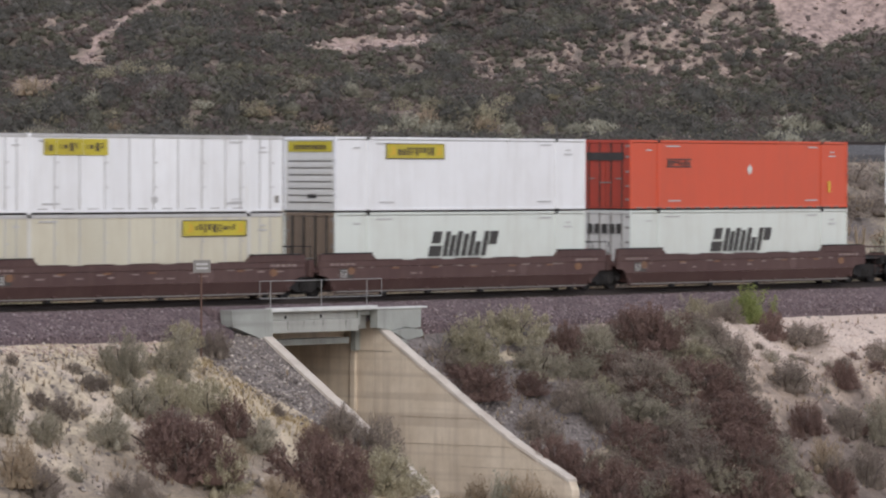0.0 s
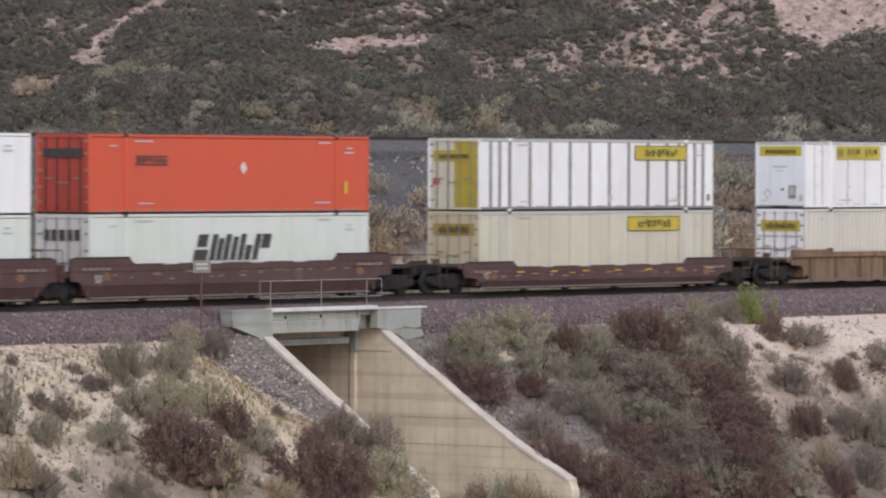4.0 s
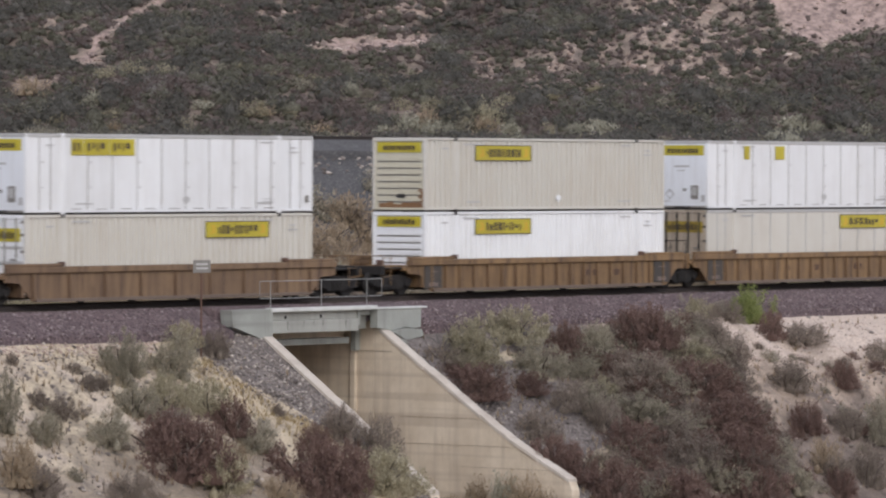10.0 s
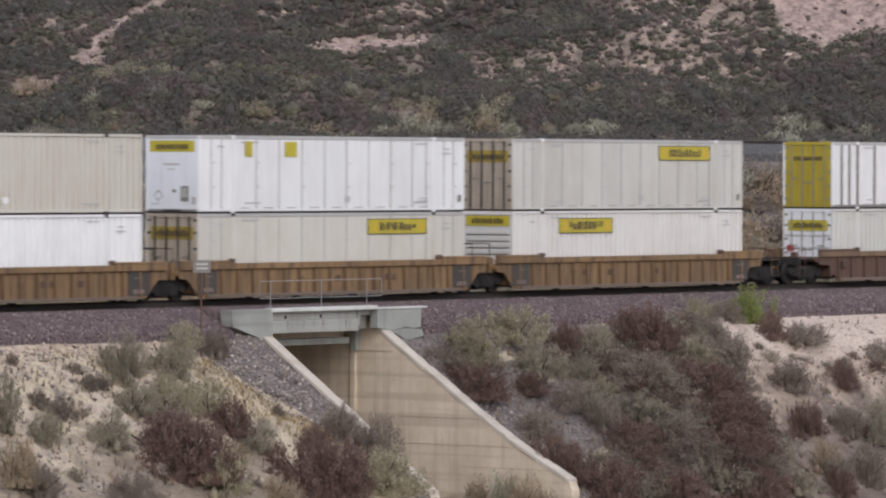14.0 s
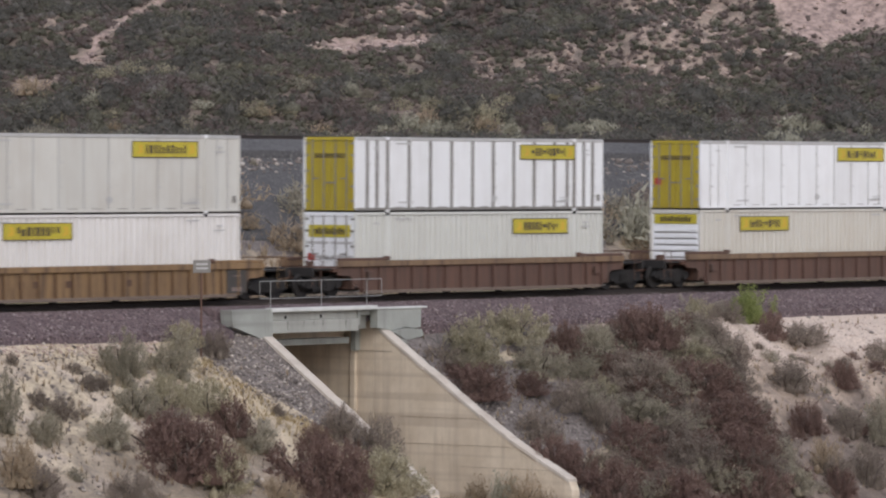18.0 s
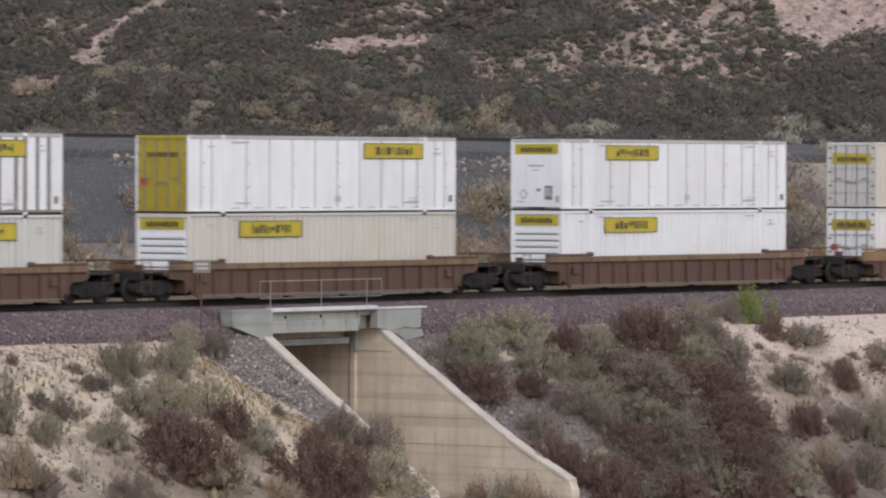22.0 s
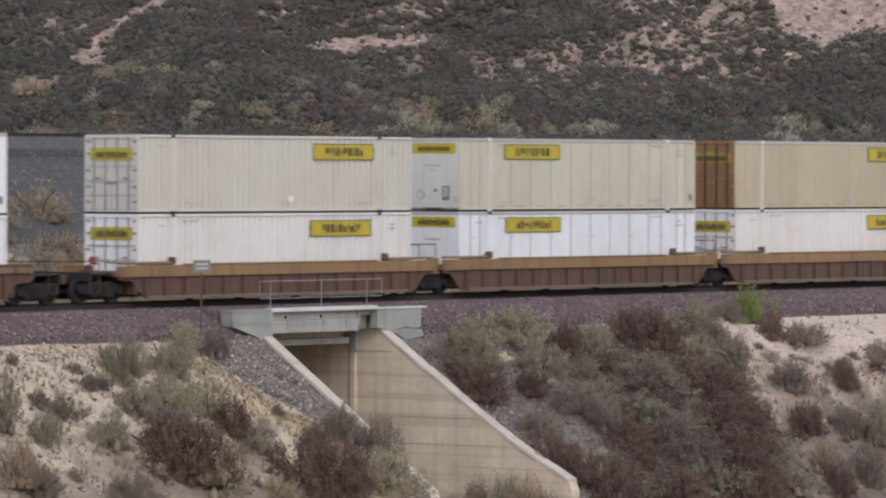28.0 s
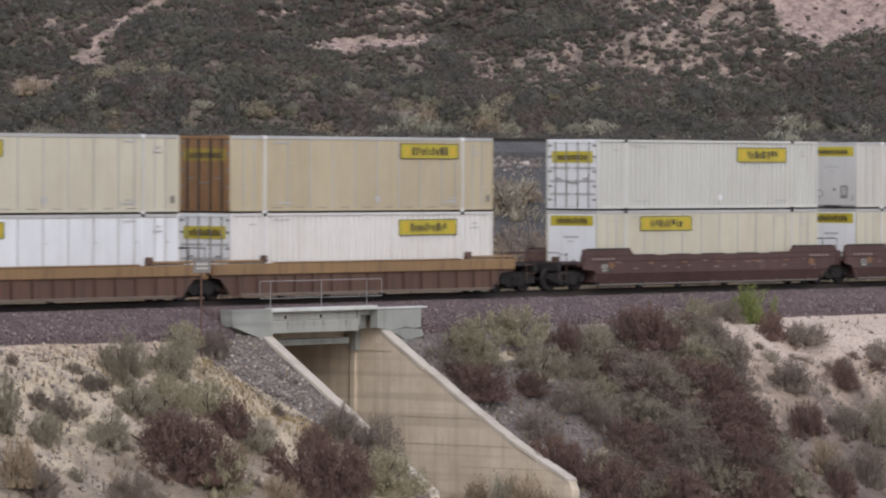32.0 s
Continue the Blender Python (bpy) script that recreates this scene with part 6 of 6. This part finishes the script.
plant_row("rabbit", [(156.64, 142.17, 1.23, 0.99), (154.91, 143.1, 1.06, 0.84), (150.7, 139.07, 1.05, 0.68), (156.65, 129.77, 1.36, 0.88), (170.43, 128.24, 0.59, 0.97), (166.19, 120.15, 1.0, 1.04), (167.3, 115.57, 1.31, 1.46), (168.84, 110.92, 0.78, 1.11)], "pale bushes at the foot of the hill")
plant_row("pale", [(160.52, 136.39, 0.78, 0.73), (154.49, 133.01, 1.15, 0.6), (164.34, 126.53, 0.99, 1.05), (172.64, 127.1, 0.56, 0.87), (163.04, 119.78, 1.47, 1.02), (163.73, 117.81, 1.2, 0.79), (166.82, 113.05, 1.09, 0.8), (170.7, 107.19, 1.25, 0.88), (169.62, 108.83, 0.98, 0.89), (181.75, 97.41, 1.37, 1.05), (182.94, 95.93, 0.93, 1.03), (183.61, 91.86, 0.82, 0.87), (182.97, 93.69, 0.71, 0.89), (161.21, 121.01, 0.98, 0.73), (164.24, 116.58, 0.92, 0.85), (147.53, 145.25, 0.72, 0.78)], "pale bushes at the foot of the hill")
plant_row("sage", [(151.75, 132.09, 0.88, 1.46), (162.35, 129.96, 1.59, 0.6), (165.31, 125.92, 1.06, 0.6), (148.82, 135.49, 1.3, 0.6), (165.08, 116.14, 0.94, 0.97), (178.94, 107.03, 1.16, 0.66), (163.86, 123.93, 0.95, 0.73), (151.36, 142.01, 0.63, 0.73), (182.63, 104.3, 1.06, 0.73)], "pale bushes at the foot of the hill")
plant_row("straw", [(157.33, 129.21, 1.15, 0.87), (164.39, 119.02, 1.15, 1.7), (165.87, 114.7, 1.25, 1.23), (158.14, 124.6, 1.56, 0.69), (148.51, 136.64, 0.78, 1.5), (150.83, 147.07, 1.86, 0.84)], "pale bushes at the foot of the hill")


def set_bush(kind, variant, x, y, rad, tall, turn, group):
    m = Matrix.Translation((x, y, float(ground_height(x, y)) - 0.06 - 0.10 * rad)) @ Euler((0, 0, turn)).to_matrix().to_4x4() @ Matrix.Diagonal((rad, rad, rad * tall, 1))
    return bush(kind, variant, m, group)


def plant_fill():
    # low brush that closes the gaps east of the culvert
    r = random.Random(12)
    for k in range(205):
        y = -4.6 - 9.5 * r.random()
        x = 5.0 + (11.5 + (y + 13.9) * 0.55) * r.random()
        if x < 10.5 and -10.5 < y < -5.6 and r.random() < 0.88:
            continue
        set_bush(r.choice(("buck", "buck", "dry", "sage", "dry", "buck")), k % 3, x, y, r.uniform(0.55, 1.1), r.uniform(0.65, 1.0), r.uniform(0, 6.28), "bushes on the near slope")
    for k in range(44):
        y = -7.5 - 7.0 * r.random()
        x = 17 + 10 * r.random() + (y + 13.9) * 0.8
        set_bush(r.choice(("buck", "dry", "dry", "sage")), k % 3, x, y, r.uniform(0.3, 0.75), r.uniform(0.7, 1.1), r.uniform(0, 6.28), "bushes on the near slope")
    for k in range(22):
        x, y = r.uniform(-28, -9), -5.0 - 7.5 * r.random()
        set_bush(r.choice(("dry", "sage", "straw", "rabbit")), k % 3, x, y, r.uniform(0.22, 0.45), r.uniform(0.7, 1.0), r.uniform(0, 6.28), "bushes on the near slope")


plant_fill()


def plant_strip():
    # brush between the two tracks, climbing the foot of the upper embankment
    r = random.Random(5)
    kinds = ("dry", "sage", "straw", "straw", "straw", "straw", "straw")
    for k in range(150):
        x = -10 + 118 * (k + r.random()) / 150
        y = 23.6 - 10.5 * r.random() ** 1.35
        set_bush(kinds[r.randrange(7)], 5 + k % 3, x, y, r.uniform(1.0, 1.9), r.uniform(0.85, 1.15), r.uniform(0, 6.28), "brush between the tracks")
    # rounded brush on the flat beside the lower track
    for k in range(100):
        x, y = r.uniform(-8, 75), r.uniform(8.5, 16.5)
        set_bush(("straw", "dry", "sage", "straw", "rabbit")[k % 5], 5 + k % 3, x, y, r.uniform(0.8, 1.5), r.uniform(1.0, 1.4), r.uniform(0, 6.28), "brush between the tracks")
    # pale bushes along the crest of the upper embankment
    for k, (x, rad) in enumerate(((12.05, 0.62), (11.2, 0.36), (28.4, 0.62), (31.0, 0.3))):
        set_bush("pale" if k % 2 == 0 else "sage", 5 + k % 3, x, 25.9, rad, 1.3, 1.7 * k, "brush between the tracks")
    # tall grey brush further along
    for k in range(95):
        x, y = r.uniform(48, 110), r.uniform(13, 26.5)
        if x < 60 and y > 22:
            continue
        set_bush(("sage", "dry", "pale", "straw", "dry")[k % 5], 5 + k % 3, x, y, r.uniform(0.9, 1.9), r.uniform(0.9, 1.3), r.uniform(0, 6.28), "brush between the tracks")
    # weeds along the foot of the wing wall
    for k, (x, y, rad, tall, kind) in enumerate(((2.5, -6.1, 0.55, 2.4, "straw"), (2.55, -7.2, 0.5, 1.7, "straw"), (2.7, -8.8, 0.4, 1.6, "buck"), (2.6, -8.1, 0.42, 1.4, "straw"), (2.3, -5.0, 0.6, 2.2, "rabbit"), (2.7, -9.6, 0.75, 2.4, "straw"), (2.6, -10.6, 0.8, 2.3, "straw"), (2.4, -8.6, 0.7, 2.5, "straw"), (2.5, -11.8, 0.75, 2.0, "straw"), (2.2, -9.9, 0.6, 2.6, "pale"))):
        set_bush(kind, k % 3, x, y, rad, tall, k * 1.1, "weeds in the channel")
    # pale rounded bushes behind the upper track
    s, c = math.sin(YAW), math.cos(YAW)
    for k, (w, u, rad, tall, kind) in enumerate(((278, -1.6, 1.1, 1.6, "sage"), (276, 7.2, 1.2, 1.0, "pale"), (280, 18.4, 1.0, 1.2, "pale"), (279, 20.2, 0.8, 1.0, "pale"), (290, -10.6, 1.0, 1.3, "rabbit"), (288, -17.8, 1.2, 1.5, "rabbit"), (284, -21.4, 1.1, 1.3, "sage"), (283, 12.0, 1.0, 1.1, "sage"), (292, -6.0, 0.9, 1.4, "dry"), (243, -3.2, 0.9, 1.2, "sage"), (236, -18.0, 0.9, 1.3, "sage"), (237, -17.2, 0.7, 1.2, "rabbit"), (251, 4.0, 0.8, 1.2, "sage"))):
        set_bush(kind, 5 + k % 3, EYE[0] + w * s + u * c, EYE[1] + w * c - u * s, rad, tall, k * 1.3, "bushes behind the upper track")


def tuft(seed, n=14):
    r = np.random.RandomState(seed)
    th = r.uniform(0, 6.28, n)
    lean = r.uniform(0.05, 0.5, n)
    tip = np.stack([lean * np.cos(th), lean * np.sin(th), r.uniform(0.5, 1.0, n)], -1)
    side = np.stack([-np.sin(th), np.cos(th), 0 * th], -1) * 0.035
    v = np.stack([-side, side, tip + side * 0.3, tip - side * 0.3], 1).reshape(-1, 3)
    return v, np.arange(n)[:, None] * 4 + np.array([[0, 1, 2, 3]])


def build_grass():
    r = np.random.RandomState(23)
    tufts = [tuft(k) for k in range(6)]
    for name, mat, n, label in (("dry_grass", "straw", 2600, "short straw-coloured dry grass tufts on the slope"), ("low_weeds", "dry", 2200, "low grey-brown weeds and twigs on the slope")):
        x, y = r.uniform(-31, 46, n), -3.6 - r.beta(1.2, 1.4, n) * 12
        keep = np.abs(x) > 4.0
        keep &= ~((x > -8.5) & (x < 0) & (r.rand(n) < 0.85)) & ~((x > 15) & (y > -8.5) & (r.rand(n) < 0.9))
        x, y = x[keep], y[keep]
        scatter(name, tufts, x, y, ground_height(x, y) - 0.02, r.uniform(0.10, 0.34, len(x)), label, "grass", mat, 9)
    n = 750
    y = -4.3 - r.rand(n) * 4.2
    x = -7.9 + 0.6 * (-y - 4.6) - r.beta(1.2, 1.8, n) * 2.2
    scatter("golden_grass", tufts, x, y, ground_height(x, y) - 0.02, r.uniform(0.08, 0.20, n), "golden dry grass along the edge of the crushed rock", "grass", "golden", 11)
    n = 2600
    x, y = r.uniform(-12, 110, n), r.uniform(5, 20, n)
    scatter("tall_dry_grass", tufts, x, y, ground_height(x, y) - 0.02, r.uniform(0.35, 0.9, n), "tall dry grass between the tracks", "grass", "straw", 10)


plant_strip()
build_grass()


def dome(seed, n, leaf, squash=0.75, cuts=2):
    """Leaf clumps spread through a lumpy shrub crown of radius 1."""
    r = np.random.RandomState(seed)
    d = r.normal(size=(n, 3))
    d /= np.linalg.norm(d, axis=1)[:, None]
    d[:, 2] = np.abs(d[:, 2])
    th = np.arctan2(d[:, 1], d[:, 0])
    lump = 1 + 0.22 * np.sin(3 * th + seed) * d[:, 2] + 0.18 * np.sin(5 * th + 1.7 * seed + 4 * d[:, 2])
    c = d * (lump * r.uniform(0.72, 1.16, n))[:, None] * np.array([1, 1, squash]) + np.array([0, 0, 0.12])
    a1 = r.normal(size=(n, 3))
    a1 /= np.linalg.norm(a1, axis=1)[:, None]
    a2 = np.cross(a1, d + 0.3 * r.normal(size=(n, 3)))
    a2 /= np.linalg.norm(a2, axis=1)[:, None]
    s = (leaf * r.uniform(0.5, 1.4, n))[:, None]
    v = np.stack([c - a1 * s, c + a2 * s + a1 * s * 0.3, c + a1 * s * 0.7 - a2 * s * 0.6], 1).reshape(-1, 3)
    cv, cf = heart(seed, cuts)
    cv = np.maximum(cv * (1 + r.normal(0, 0.09, (len(cv), 1))) * [0.74, 0.74, 0.78 * squash] + [0, 0, 0.08], [-9, -9, -0.2])
    return np.concatenate([v, cv]), np.concatenate([np.arange(3 * n).reshape(-1, 3), cf + 3 * n])


def build_far_scrub():
    r = np.random.RandomState(17)
    crowns = [dome(k, 84, 0.14, 0.62 + 0.06 * k, 1) for k in range(8)]
    s, c = math.sin(YAW), math.cos(YAW)

    def place(n, w0, w1, u0, u1):
        w, u = r.uniform(w0, w1, n), r.uniform(u0, u1, n)
        k = w / 415
        return EYE[0] + w * s + u * k * c, EYE[1] + w * c - u * k * s
    # single pale bushes that stand out of the darker brush
    lone = list(PALE_HILL)
    rr = random.Random(8)
    for k in range(26):
        w, u = 389 + 19 * rr.random() ** 1.3, rr.uniform(-37, 37)
        rad = rr.uniform(0.55, 1.15)
        bx, by = EYE[0] + w * s + u * c, EYE[1] + w * c - u * s
        set_bush(rr.choice(("pale", "pale", "pale", "rabbit", "sage")), 5 + k % 3, bx, by, rad, rr.uniform(0.9, 1.2), rr.uniform(0, 6.28), "pale bushes at the foot of the hill")
        lone.append((bx, by, rad))

    def clear(x, y):
        w, u = along(x, y)
        free = np.ones(len(x), dtype=bool)
        for bx, by, rad in lone:
            bw, bu = along(bx, by)
            free &= ~((np.abs(u - bu) < rad * 1.2) & (w > bw - 1.2 - rad) & (w < bw + rad))
        return free
    kinds = [("dark_chaparral", "chaparral", 2500, 0.40, 0.95, 0.05), ("brown_chaparral", "chamise", 2100, 0.3, 0.8, 0.45), ("grey_scrub", "greyscrub", 1200, 0.25, 0.7, 0.5), ("golden_scrub", "goldscrub", 260, 0.35, 0.7, 0.0), ("olive_scrub", "olive", 1000, 0.35, 0.9, 0.0)]
    text = {"dark_chaparral": "dense dark green chaparral covering the hillside", "brown_chaparral": "brown-green low chaparral on the rocky hillside", "grey_scrub": "pale grey-green scrub dotted over the hillside", "golden_scrub": "golden rounded scrub at the foot of the hill", "olive_scrub": "olive-green shrubs among the darker chaparral"}
    for name, mat, n, lo, hi, bare in kinds:
        x, y = place(n * 4, 389, 431, -40, 40)
        if name == "golden_scrub":
            x, y = place(n * 4, 389, 410, -40, 40)
        w, u = along(x, y)
        patch = np.clip(0.45 + 1.6 * wave(x, y, 10, 70 + n % 7, 2), 0.05, 1)
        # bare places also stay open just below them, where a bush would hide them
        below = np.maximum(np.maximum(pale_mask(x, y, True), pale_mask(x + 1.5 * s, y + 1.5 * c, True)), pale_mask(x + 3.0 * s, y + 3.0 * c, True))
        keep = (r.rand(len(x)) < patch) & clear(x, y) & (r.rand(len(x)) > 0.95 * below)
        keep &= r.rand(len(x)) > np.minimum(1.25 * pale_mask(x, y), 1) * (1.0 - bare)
        keep &= (r.rand(len(x)) > 0.72) | ~rocky_zone(x, y)
        x, y = x[keep][:n], y[keep][:n]
        w, u = along(x, y)
        size = r.uniform(lo, hi, len(x)) ** 1.2 * np.where(w < 407, 1.25, 0.85)
        scatter(name, crowns, x, y, ground_height(x, y), size, text[name], "scrub", mat, 5)
    # knee-high scrub between the larger shrubs and among the rocks
    tiny = [dome(k + 30, 26, 0.26, 0.8, 1) for k in range(5)]
    x, y = place(6500, 390, 432, -41, 41)
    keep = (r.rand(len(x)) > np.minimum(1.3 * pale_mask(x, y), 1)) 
    x, y = x[keep], y[keep]
    scatter("dark_low_scrub", tiny, x, y, ground_height(x, y), r.uniform(0.2, 0.55, len(x)), "low dark green scrub filling the hillside", "scrub", "olive", 8)
    x, y = place(10500, 402, 432, -41, 41)
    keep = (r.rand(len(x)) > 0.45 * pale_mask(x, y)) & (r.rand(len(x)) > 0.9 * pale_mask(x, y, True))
    x, y = x[keep], y[keep]
    scatter("low_scrub", tiny, x, y, ground_height(x, y), r.uniform(0.12, 0.34, len(x)), "low brown scrub between rocks on the upper hillside", "scrub", "chamise", 7)
    # rocks on the bare places
    x, y = place(22000, 395, 436, -41, 41)
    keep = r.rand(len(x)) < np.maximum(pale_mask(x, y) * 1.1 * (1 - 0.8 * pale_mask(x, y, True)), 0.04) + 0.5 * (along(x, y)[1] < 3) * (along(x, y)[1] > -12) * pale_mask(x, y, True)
    keep |= rocky_zone(x, y) & (r.rand(len(x)) < 0.45)
    x, y = x[keep][:10000], y[keep][:10000]
    scatter("hillside_rocks", [rock_shape(k + 20) for k in range(5)], x, y, ground_height(x, y), r.gamma(1.6, 0.05, len(x)) + 0.04, "pale pinkish rocks and boulders on the bare hillside", "rocks", "rock", 6)


build_far_scrub()


def motions():
    """The train rolls by; every wheel turns with the way it has gone."""
    def gone(t):
        k = min(int(t), 31)
        return SHIFT[k] + (SHIFT[k + 1] - SHIFT[k]) * (t - k)
    for ob, x, z in MOVING:
        walk(ob, [(float(t), pose(x + SHIFT[t], 0, z)) for t in range(33)])
    turns = []
    for f in range(0, 961, 2):
        turns.append((f / 30, math.degrees(gone(f / 30) / 0.46) % 360))
    for ob, a in ROLLING:
        walk(ob, [(t, pose(a, 0, 0.46, ry=d)) for t, d in turns])


motions()
